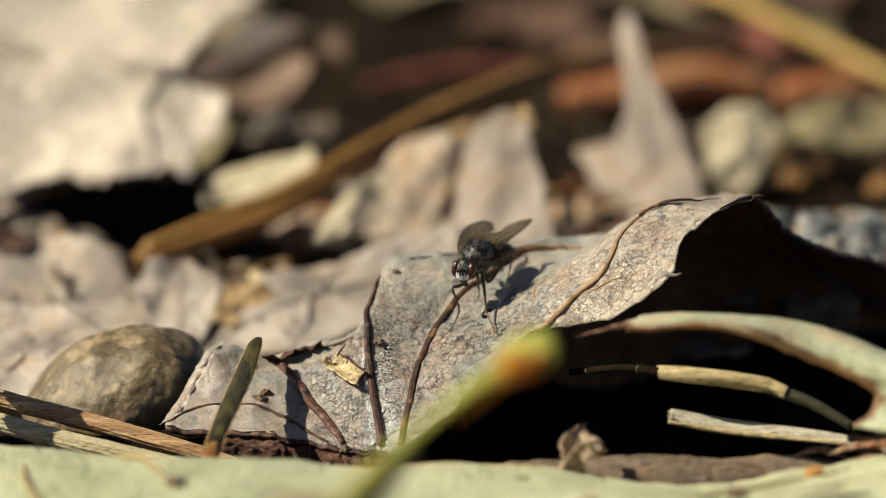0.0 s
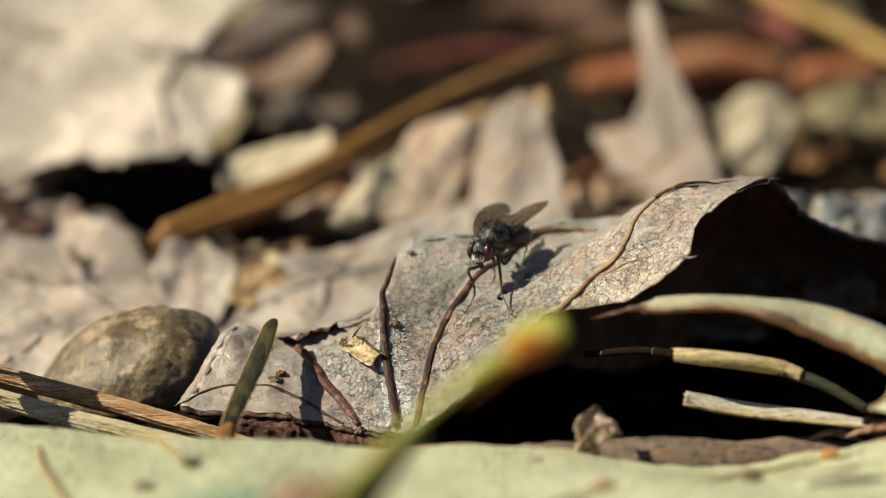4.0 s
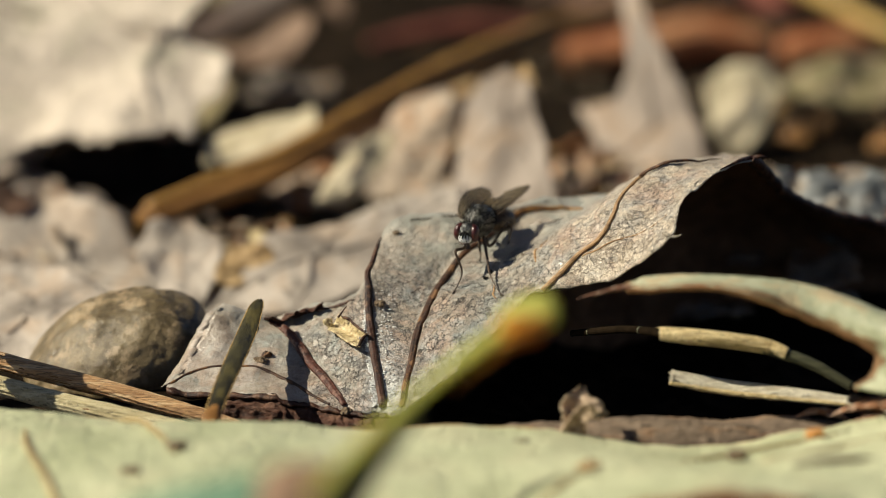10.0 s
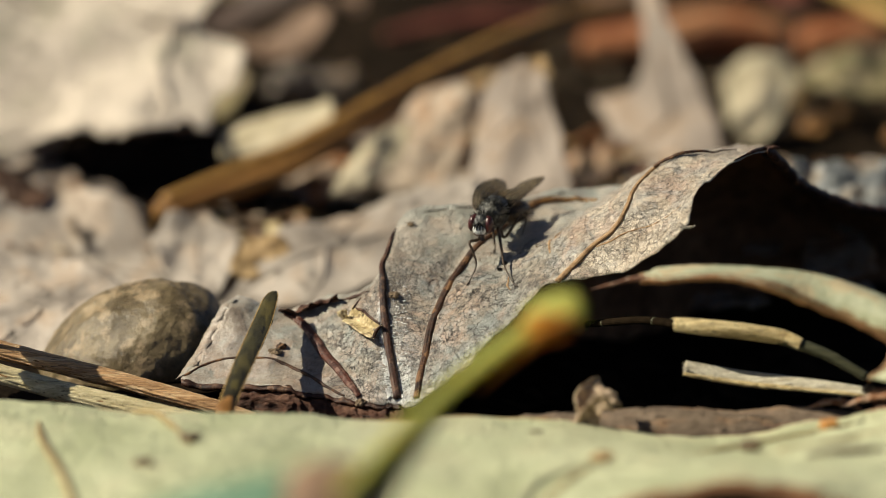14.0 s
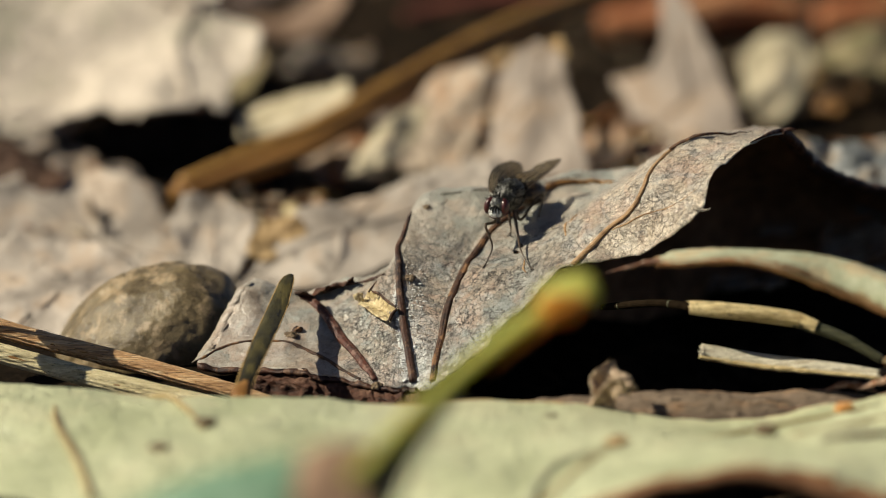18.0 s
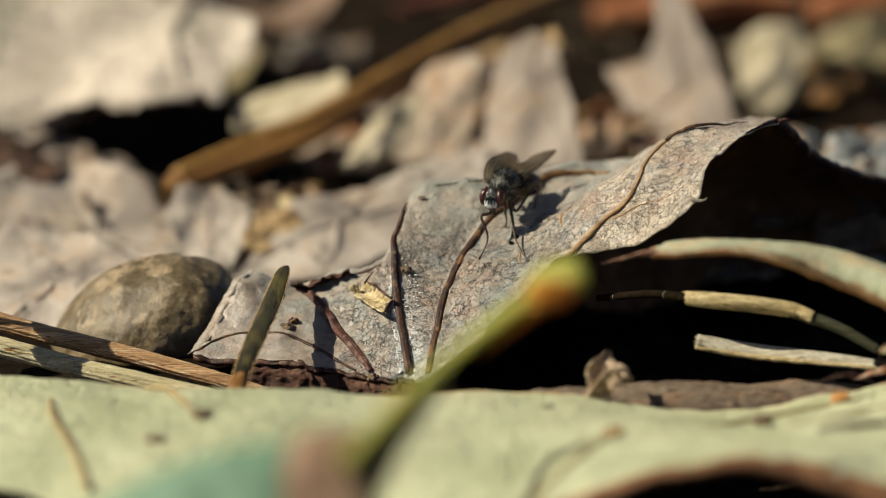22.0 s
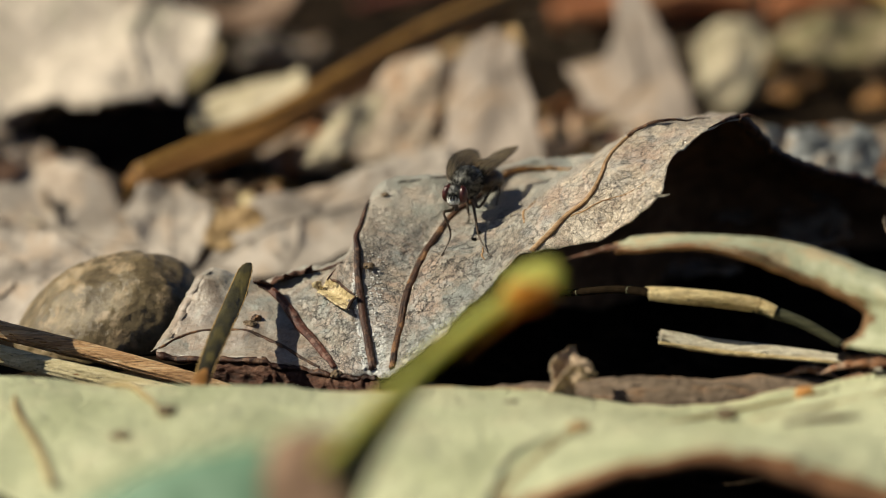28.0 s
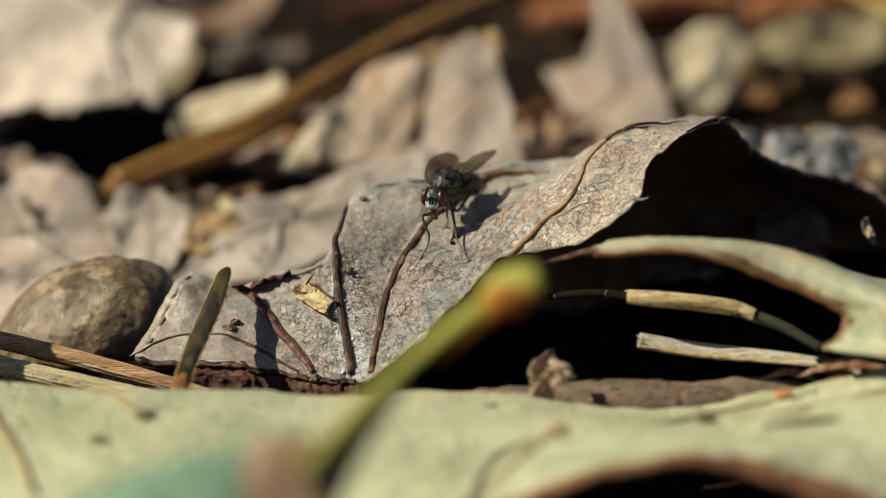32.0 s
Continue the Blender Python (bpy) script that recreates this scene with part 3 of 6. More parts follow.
def blade(name, centre, tilt, yaw, outline, mat, label, cup=0.0, crumple=1.2, thick=0.25, seed=0.0, veins=5, vein_mat=None, rings=16, group="fallen leaves", category="leaf", jag=0.25, fold=0.0, ripple=0.22):
    """A fallen leaf: an outline in its own plane round a hub, cupped, folded and crumpled, with raised veins as parts."""
    u, v = plane_axes(tilt, yaw)
    n = u.cross(v)
    c = Vector(centre)
    segs = 96
    loop = spline([(*p, 0) for p in outline] + [(*outline[0], 0)], segs + 1)[:-1]
    off = Vector((seed * 3.1, seed, -seed * 2.3))
    size = max(q.length for q in loop)

    def lift(x, y):
        r2 = (x * x + y * y) / (size * size)
        p = Vector((x, y, 0))
        return cup * r2 * size + crumple * (fbm(p + off, 1.3 / size, 2) * 1.5 + ripple * fbm(p - off, 5.0 / size, 2) + 0.05 * fbm(p, 14.0 / size, 2)) + fold * abs(x) / size

    e = thing(name, centre, label, category, group)
    bm = bmesh.new()
    layers = []
    for side in (0.5, -0.5):
        hub = bm.verts.new(n * (lift(0, 0) + side * thick))
        rows = []
        for k in range(1, rings + 1):
            f = k / rings
            row = []
            for i, q in enumerate(loop):
                g = 1 + (jag * 0.5 * fbm(q * 0.9 + off, 0.5, 4) * f ** 6)
                x, y = q.x * f * g, q.y * f * g
                row.append(bm.verts.new(u * x + v * y + n * (lift(x, y) + side * thick)))
            rows.append(row)
        for i in range(segs):
            j = (i + 1) % segs
            tri = (hub, rows[0][i], rows[0][j])
            bm.faces.new(tri if side > 0 else tri[::-1])
            for k in range(rings - 1):
                quad = (rows[k][i], rows[k + 1][i], rows[k + 1][j], rows[k][j])
                bm.faces.new(quad if side > 0 else quad[::-1])
        layers.append(rows[-1])
    for i in range(segs):
        j = (i + 1) % segs
        bm.faces.new((layers[0][i], layers[1][i], layers[1][j], layers[0][j]))
    mesh_part("blade", bm, mat, e)
    if veins:
        far = sorted(range(segs), key=lambda i: -loop[i].length)
        picked = []
        for i in far:
            if all(min(abs(i - k), segs - abs(i - k)) > segs / (veins * 1.6) for k in picked):
                picked.append(i)
            if len(picked) == veins:
                break
        for i in picked:
            path = []
            for k in range(7):
                f = k / 6 * 0.93
                x, y = loop[i].x * f + 0.03 * size * math.sin(f * 5 + i), loop[i].y * f
                path.append(u * x + v * y + n * (lift(x, y) + thick * 0.6))
            mesh_part("vein", tube(path, (0.02 * size, 0.014 * size, 0.004 * size), 16, 6), vein_mat or mat, e)
    return e


def stalk(name, path, radii, mat, label, category="stalk", group="", **kw):
    """A single stalk, straw or twig lying in the litter, as one mesh thing."""
    base = Vector(path[0])
    ob = mesh_part(name, tube(path, radii, base=base, **kw), mat)
    ob.location = base * MM
    return tagged(ob, label, category, group)


# ---- ground ----
def ground():
    bm = bmesh.new()
    radii = [0] + [4 * 1.055 ** k for k in range(60)]
    while radii[-1] < 60000:
        radii.append(radii[-1] * 1.35)
    segs = 220
    cx, cy = 0.0, 60.0
    hub = bm.verts.new((cx, cy, 0))
    prev = None
    for r in radii[1:]:
        ring = []
        for s in range(segs):
            t = 2 * math.pi * s / segs
            p = Vector((cx + r * math.cos(t), cy + r * math.sin(t), 0))
            z = 0.0
            if r < 1500:
                z = 1.6 * fbm(p, 0.05) + 0.7 * fbm(p, 0.3) - 1.0
                z += 3.2 / (1 + math.exp((p.x + 2) / 3.0)) * math.exp(-((p.y - 2) / 26) ** 2) + 4.5 * math.exp(-((p.y + 30) / 11) ** 2 - ((p.x + 12) / 34) ** 4)
                z -= 2.5 * math.exp(-((p.x - 22) / 22) ** 2 - ((p.y - 8) / 14) ** 2)
            ring.append(bm.verts.new((p.x, p.y, z)))
        for s in range(segs):
            q = (s + 1) % segs
            bm.faces.new((hub, ring[s], ring[q]) if prev is None else (prev[s], ring[s], ring[q], prev[q]))
        prev = ring
    tagged(mesh_part("ground", bm, M_SOIL), "brown crumbly forest floor soil, darkened for shaded gaps", "ground", kind="structure")


ground()


# ---- the curled grey leaf that carries the fly ----
def main_leaf():
    front = [(-22.7, 2.0, 4.3), (-15.3, 0.5, 4.3), (-10.3, -0.5, 3.9), (-6.8, -1.8, 3.5), (-5.1, -2.0, 3.6), (-3.8, -3.0, 3.8), (-2.8, -3.0, 4.3), (0.3, -2.0, 6.6), (3.8, 0.0, 9.5), (7.4, 2.0, 12.4), (13.8, 1.0, 14.0), (18.3, 0.0, 17.8), (19.9, 5.0, 19.9), (25.6, 12.0, 20.6), (31.2, 20.5, 14.2), (38.3, 26.0, 11.0)]
    rib = [(-20.9, 6.0, 6.2), (-15.0, 5.0, 5.5), (-10.4, 5.0, 5.8), (-7.2, 3.5, 7.0), (-6.0, 7.4, 9.7), (-2.6, 6.4, 9.0), (-0.6, 8.5, 10.8), (3.8, 8.5, 12.0), (6.6, 10.5, 13.4), (9.4, 8.5, 15.2), (14.4, 7.0, 18.0), (18.6, 8.0, 19.5), (22.1, 10.0, 20.6), (25.9, 14.0, 19.9), (31.2, 22.0, 13.6), (38.8, 28.0, 10.3)]
    crest = [(-18.8, 10.0, 8.7), (-14.5, 10.0, 7.6), (-10.6, 11.0, 8.4), (-7.0, 10.0, 9.9), (-4.5, 14.5, 14.2), (0.3, 16.0, 14.5), (5.1, 19.0, 14.4), (9.2, 21.5, 14.0), (11.8, 20.5, 14.2), (12.6, 13.0, 16.9), (16.0, 13.0, 19.0), (19.8, 14.0, 20.2), (24.4, 16.0, 19.5), (26.5, 17.0, 19.0), (32.0, 26.0, 12.0), (40.1, 32.0, 8.5)]
    back = [(-18.3, 14.0, 6.9), (-14.5, 14.0, 5.9), (-10.7, 15.0, 6.8), (-6.8, 13.0, 9.4), (-4.5, 17.0, 13.2), (0.3, 19.0, 13.3), (5.4, 22.0, 13.4), (9.6, 26.0, 13.1), (12.3, 27.0, 13.1), (14.8, 23.0, 14.7), (18.1, 22.0, 16.2), (21.9, 24.0, 16.6), (25.1, 26.0, 16.5), (28.0, 27.0, 15.4), (34.0, 34.0, 8.4), (42.3, 38.0, 5.5)]
    fall = [(-18.0, 17.0, 4.7), (-14.1, 17.0, 3.9), (-10.3, 18.0, 4.4), (-6.4, 16.0, 7.0), (-4.0, 19.0, 10.6), (0.8, 21.0, 10.5), (5.9, 24.0, 10.5), (9.9, 27.0, 10.3), (13.1, 29.0, 10.2), (17.7, 32.0, 9.3), (20.9, 36.0, 7.9), (24.6, 39.0, 6.5), (27.8, 40.0, 5.7), (31.3, 40.0, 5.1), (38.2, 42.0, 2.7), (45.2, 44.0, -0.1)]
    low = [(x, y + 2.0, -4.0) for x, y, z in fall]
    curves = [front, rib, crest, back, fall, low]
    base = V3((-3.8, -2.0, 3.5))
    e = thing("curled_leaf", base, "curled grey-brown dead leaf with cracked skin over a dark hollow", "leaf")
    g = loft(curves, 190, 90)
    for j, line in enumerate(g):
        b = j / 89 * 5
        lip_a = 8.45 + 1.25 * min(max(b - 0.85, 0.0), 0.9)
        drop = 1.0 * min(max((b - 0.85) / 0.35, 0.0), 1.0) * min(max((2.3 - b) / 0.4, 0.0), 1.0)
        for i, p in enumerate(line):
            gap = lip_a - i / 189 * 15
            p.z -= drop * min(max((gap + 0.08) / 0.16, 0.0), 1.0) * math.exp(-(max(gap, 0.0) / 0.9) ** 2)
    bm, skin, nrm = sheet(g, 0.13, wrinkle=0.42, freq=0.24, seed=3.0, fray=0.24, base=base)
    blade_ob = mesh_part("blade", bm, M_MAIN, e)
    blade_ob.data.materials.append(M_UNDER)
    for q in range(1, 2 * 89 * 189, 2):
        blade_ob.data.polygons[q].material_index = 1

    def on(path, lift=0.1):
        """Places on the blade's skin from grid fractions (along, across)."""
        out = []
        fine = spline([(a, b, 0) for a, b in path], 48) if len(path) > 1 else [Vector((*path[0], 0))]
        for q in fine:
            x, y = min(max(q.x * 189, 0), 188.99), min(max(q.y * 89, 0), 88.99)
            i, j = int(x), int(y)
            u, v = x - i, y - j
            spot = (skin[j][i] * (1 - u) + skin[j][i + 1] * u) * (1 - v) + (skin[j + 1][i] * (1 - u) + skin[j + 1][i + 1] * u) * v
            out.append(spot + nrm[j][i] * lift)
        for _ in range(4 if len(out) > 2 else 0):
            out = [out[0]] + [(out[i - 1] + out[i] * 2 + out[i + 1]) / 4 for i in range(1, len(out) - 1)] + [out[-1]]
        return out

    k = 1 / 15.0
    r = 1 / 5.0
    def vein(path, radii, mat, label, lift=0.1, flat=0.75, rough=0.12, freq=0.7, count=110):
        """A dried vein: a ribbed cord, broken up along its length, with a flaking sheath beside it."""
        line = on(path, lift)
        cord = mesh_part("vein", tube(line, radii, count, 28, rough=rough, freq=freq, flat=flat, groove=0.07, grooves=7, base=base), mat, e, label)
        return cord, line

    def ways(*pts):
        return [(p * k, q * r) for p, q in pts]

    vein(ways((1.0, 1.95), (1.2, 1.85), (1.6, 1.35), (1.9, 0.9), (2.3, 0.4), (2.58, 0.08)), (0.24, 0.36, 0.44, 0.44, 0.38, 0.26), M_VEIN_RED, "dark red-brown leaf vein", 0.14, flat=0.7)
    vein(ways((3.84, 1.95), (3.78, 1.75), (3.73, 1.55), (3.73, 1.35), (3.80, 1.15), (3.92, 0.90), (3.98, 0.65), (4.05, 0.39), (4.21, 0.04)), (0.06, 0.15, 0.19, 0.24, 0.28, 0.31, 0.33, 0.33, 0.34), M_VEIN_DARK, "dark red-brown leaf vein", 0.24)
    vein(ways((8.3, 1.92), (7.6, 1.95), (7.06, 1.93), (6.43, 1.97), (6.25, 1.75)), (0.14, 0.20, 0.24, 0.30, 0.30), M_VEIN_RUST, "orange-brown leaf vein", 0.16, flat=0.7)
    vein(ways((6.30, 1.8), (6.2, 1.5), (6.1, 1.25), (6.0, 1.0), (5.88, 0.78), (5.75, 0.56), (5.62, 0.34), (5.52, 0.05)), (0.20, 0.28, 0.30, 0.31, 0.30, 0.29, 0.27, 0.26), M_VEIN, "dark brown leaf vein streaked with rust", 0.14, flat=0.6)
    vein(ways((10.30, 1.80), (10.10, 1.72), (9.98, 1.46), (9.95, 1.18), (9.92, 0.84), (9.74, 0.62), (9.5, 0.45), (9.29, 0.17), (9.13, 0.0)), (0.14, 0.15, 0.16, 0.17, 0.18, 0.19, 0.21, 0.23, 0.24), M_VEIN_TAN, "smooth tan leaf vein", 0.16, rough=0.12, freq=1.1, flat=0.8)
    vein(ways((11.75, 1.90), (11.43, 1.88), (11.19, 1.78), (10.87, 1.72), (10.48, 1.75), (10.2, 1.76)), (0.04, 0.10, 0.14, 0.16, 0.17, 0.15), M_VEIN, "dark brown vein along the crest", 0.30, flat=0.8)
    vein(ways((9.55, 0.42), (9.8, 0.5), (10.0, 0.51), (10.4, 0.45), (10.95, 0.45)), (0.10, 0.10, 0.08, 0.06, 0.03), M_VEIN_TAN, "thin tan side vein", 0.05, count=50)
    vein(ways((0.0, 0.1), (0.16, 0.6), (0.56, 0.8), (1.03, 0.79), (1.43, 0.56), (1.83, 0.22), (2.25, 0.03)), (0.12, 0.14, 0.15, 0.17, 0.17, 0.15, 0.12), M_VEIN, "thin rust-brown leaf vein", 0.07, rough=0.4, count=60)
    vein(ways((8.35, 1.25), (8.5, 1.05), (8.55, 0.85), (8.75, 0.62)), (0.05, 0.11, 0.12, 0.07), M_VEIN_TAN, "thin tan side vein", 0.06, count=30)
    vein(ways((7.45, 0.75), (7.55, 0.62), (7.75, 0.5)), (0.05, 0.09, 0.06), M_VEIN_TAN, "thin tan side vein", 0.06, count=24)
    vein(ways((4.5, 1.15), (4.85, 1.25), (5.2, 1.38), (5.5, 1.36)), (0.03, 0.05, 0.05, 0.02), M_VEIN_DARK, "fine dark side vein", 0.02, rough=0.5, count=30)
    for a0, b0, a1, b1 in ((0.35, 1.75, 0.75, 1.35), (2.55, 1.8, 2.95, 1.45), (3.2, 1.3, 3.55, 1.55), (4.45, 1.2, 4.9, 1.45), (5.0, 0.8, 5.4, 1.1), (1.9, 1.45, 2.3, 1.75), (9.9, 0.6, 10.4, 0.3), (10.6, 1.2, 11.1, 1.0)):
        vein([(a0 * k, b0 * r), ((a0 + a1) / 2 * k + 0.004, (b0 + b1) / 2 * r), (a1 * k, b1 * r)], (0.03, 0.05, 0.02), M_VEIN_DARK, "fine dark side vein", 0.02, rough=0.5, count=24)
    rnd = random.Random(41)
    bm = bmesh.new()
    for q in range(110):
        a, b = rnd.choice((rnd.uniform(4.4, 9.0), rnd.uniform(0.2, 2.6), rnd.uniform(4.6, 8.4))), rnd.uniform(0.2, 1.75)
        if abs(a - 4.05) < 0.25 or abs(a - 6.0) < 0.25:
            continue
        for w in range(rnd.randrange(1, 4)):
            path, ang = [(a * k, b * r)], rnd.uniform(0, 6.3)
            for _ in range(6):
                ang += rnd.uniform(-0.9, 0.9)
                path.append((path[-1][0] + 0.0065 * math.cos(ang), min(max(path[-1][1] + 0.011 * math.sin(ang), 0.01), 0.39)))
            tube(on(path, 0.0), (0.025, rnd.uniform(0.022, 0.05), 0.010), 18, 5, rough=0.4, base=base, bm=bm)
    tagged(mesh_part("cracks", bm, M_VEIN_DARK, e, "fine dark cracks in the dry skin"), kind="stuff")
    # white specks: dust, and a painted substitute for gloss beside the vein
    rnd = random.Random(77)
    bm = bmesh.new()
    for _ in range(900):
        a = rnd.gauss(3.78, 0.10) if rnd.random() < 0.8 else rnd.gauss(4.35, 0.12)
        c = 0.05 + 1.1 * rnd.random() ** 1.3
        p = on([(a * k, c * r)], 0.11)[0] + Vector((rnd.uniform(-0.12, 0.12), rnd.uniform(-0.06, 0.06), 0.0))
        d = rnd.uniform(0.02, 0.11)
        blob(p, (d * rnd.uniform(0.8, 1.8), d, d * 0.5), rough=0.5, seed=rnd.random() * 9, sub=1, base=base, bm=bm)
    tagged(mesh_part("dust", bm, M_DUST_GLOSS, e, "white crusty dust beside a vein, also standing for sun gloss"), kind="stuff")
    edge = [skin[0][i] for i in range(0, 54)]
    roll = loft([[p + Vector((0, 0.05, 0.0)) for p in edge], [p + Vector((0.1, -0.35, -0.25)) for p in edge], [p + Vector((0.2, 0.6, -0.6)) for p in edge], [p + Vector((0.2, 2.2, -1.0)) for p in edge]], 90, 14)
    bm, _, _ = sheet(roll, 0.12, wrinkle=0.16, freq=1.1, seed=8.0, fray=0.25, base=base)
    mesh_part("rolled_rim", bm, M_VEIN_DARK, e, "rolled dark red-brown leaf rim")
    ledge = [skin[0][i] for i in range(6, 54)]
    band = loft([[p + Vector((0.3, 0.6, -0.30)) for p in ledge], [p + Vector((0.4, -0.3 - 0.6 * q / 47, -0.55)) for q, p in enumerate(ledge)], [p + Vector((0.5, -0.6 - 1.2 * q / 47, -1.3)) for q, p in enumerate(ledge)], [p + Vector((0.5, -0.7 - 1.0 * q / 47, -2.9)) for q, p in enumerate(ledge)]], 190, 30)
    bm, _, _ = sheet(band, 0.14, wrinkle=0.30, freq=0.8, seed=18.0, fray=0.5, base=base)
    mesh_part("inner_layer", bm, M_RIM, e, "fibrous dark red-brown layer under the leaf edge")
    for q in range(9):
        f0 = 20 + 3 * q
        line = [skin[0][min(f0 + w * 3, 56)] + Vector((0.3 + 0.2 * w, -0.55 - 0.16 * q, -0.75 - 0.22 * (q % 4) - 0.05 * w)) for w in range(5)]
        mesh_part("fibre", tube(line, (0.03, 0.10, 0.11, 0.04), 40, 6, rough=0.6, freq=1.4, base=base), (M_VEIN_RED, M_VEIN_DARK, M_VEIN)[q % 3], e)
    # one dark tube serves as torn edge and as the shadow beneath it
    mesh_part("torn_rim", tube([skin[35][i] + nrm[35][i] * 0.1 for i in range(12, 40, 4)], (0.07, 0.12, 0.14, 0.08), 40, 7, rough=0.9, freq=1.5, base=base), M_VEIN_DARK, e, "torn dark leaf edge and its shadow")
    fold = [(skin[35][i], nrm[35][i], w) for w, i in enumerate(range(11, 28))]
    over = loft([[p + n * 0.05 + Vector((0, 0.3, 0.0)) for p, n, w in fold], [p + n * 0.45 + Vector((0, -0.1, 0.12 * math.sin(w * 1.3))) for p, n, w in fold], [p + n * (0.55 + 0.2 * math.sin(w * 0.9)) + Vector((0.25, -0.75 - 0.2 * math.sin(w * 2.1), 0.05)) for p, n, w in fold]], 60, 12)
    bm, _, _ = sheet(over, 0.08, wrinkle=0.14, freq=0.9, seed=12.0, fray=0.25, base=base)
    mesh_part("torn_fold", bm, M_RIM, e, "dark torn fold of the leaf edge")
    # dark tube draws the shaded side of the upper edge
    mesh_part("edge_line", tube([skin[37][i] + nrm[37][i] * 0.1 for i in range(55, 92, 4)], (0.04, 0.07, 0.07, 0.05), 40, 6, rough=0.5, freq=1.5, base=base), M_VEIN_DARK, e, "dark line for shade along the leaf edge")
    hem = [skin[0][i] for i in range(164, 190)]
    bm, _, _ = sheet(loft([[p + Vector((0.10, 0.5, 0.22)) for p in hem], [p + Vector((0.0, -0.15, 0.20)) for p in hem], [p + Vector((-0.15, -0.2, -0.15)) for p in hem], [p + Vector((-0.4, 0.5, -0.55)) for p in hem]], 70, 10), 0.1, wrinkle=0.12, freq=0.7, seed=6.0, fray=0.12, base=base)
    mesh_part("crest_edge", bm, M_VEIN_DARK, e, "dark brown curled leaf edge")
    mesh_part("hook", tube([skin[0][158] + Vector((0, 0.1, 0.1)), skin[0][161] + Vector((0, -0.1, 0.2)), (25.3, 12.5, 20.85), (26.2, 12.6, 20.95), (26.8, 12.7, 20.9)], (0.05, 0.14, 0.2, 0.18, 0.03), 40, 8, rough=0.3, base=base), M_VEIN_DARK, e, "dark hooked tip of the leaf edge")
    side = [skin[j][0] for j in range(2, 36)]
    lip = loft([[p + Vector((0.35, 0.1, 0.06)) for p in side], [p + Vector((-0.15, -0.05, 0.03)) for p in side], [p + Vector((-0.75, 0.1, -0.35)) for p in side]], 90, 8)
    bm, _, _ = sheet(lip, 0.08, wrinkle=0.08, freq=0.6, seed=4.0, fray=0.12, base=base)
    mesh_part("frayed_edge", bm, M_MAIN, e, "frayed torn leaf edge")
    tooth = skin[0][round(11.0 * k * 189)]
    mesh_part("tooth", tube([tooth + Vector((-0.7, 0.25, 0.1)), tooth + Vector((0.0, 0, -0.12)), tooth + Vector((0.4, -0.1, -0.08)), tooth + Vector((0.75, -0.1, 0.08))], (0.30, 0.26, 0.16, 0.03), 10, 6, base=base, flat=0.5), M_MAIN, e)
    return skin, nrm


SKIN, SKIN_N = main_leaf()


# ---- pale leaf in front, arched leaf at the side ----
def stain_border(ob, rows, cols, inside, mat, slot=1):
    """Gives the upper skin of a blade a second, dried colour wherever inside(column, row) holds."""
    ob.data.materials.append(mat)
    for j in range(rows - 1):
        for i in range(cols - 1):
            if inside(i, j):
                for side in (0, 1):
                    ob.data.polygons[2 * (j * (cols - 1) + i) + side].material_index = slot


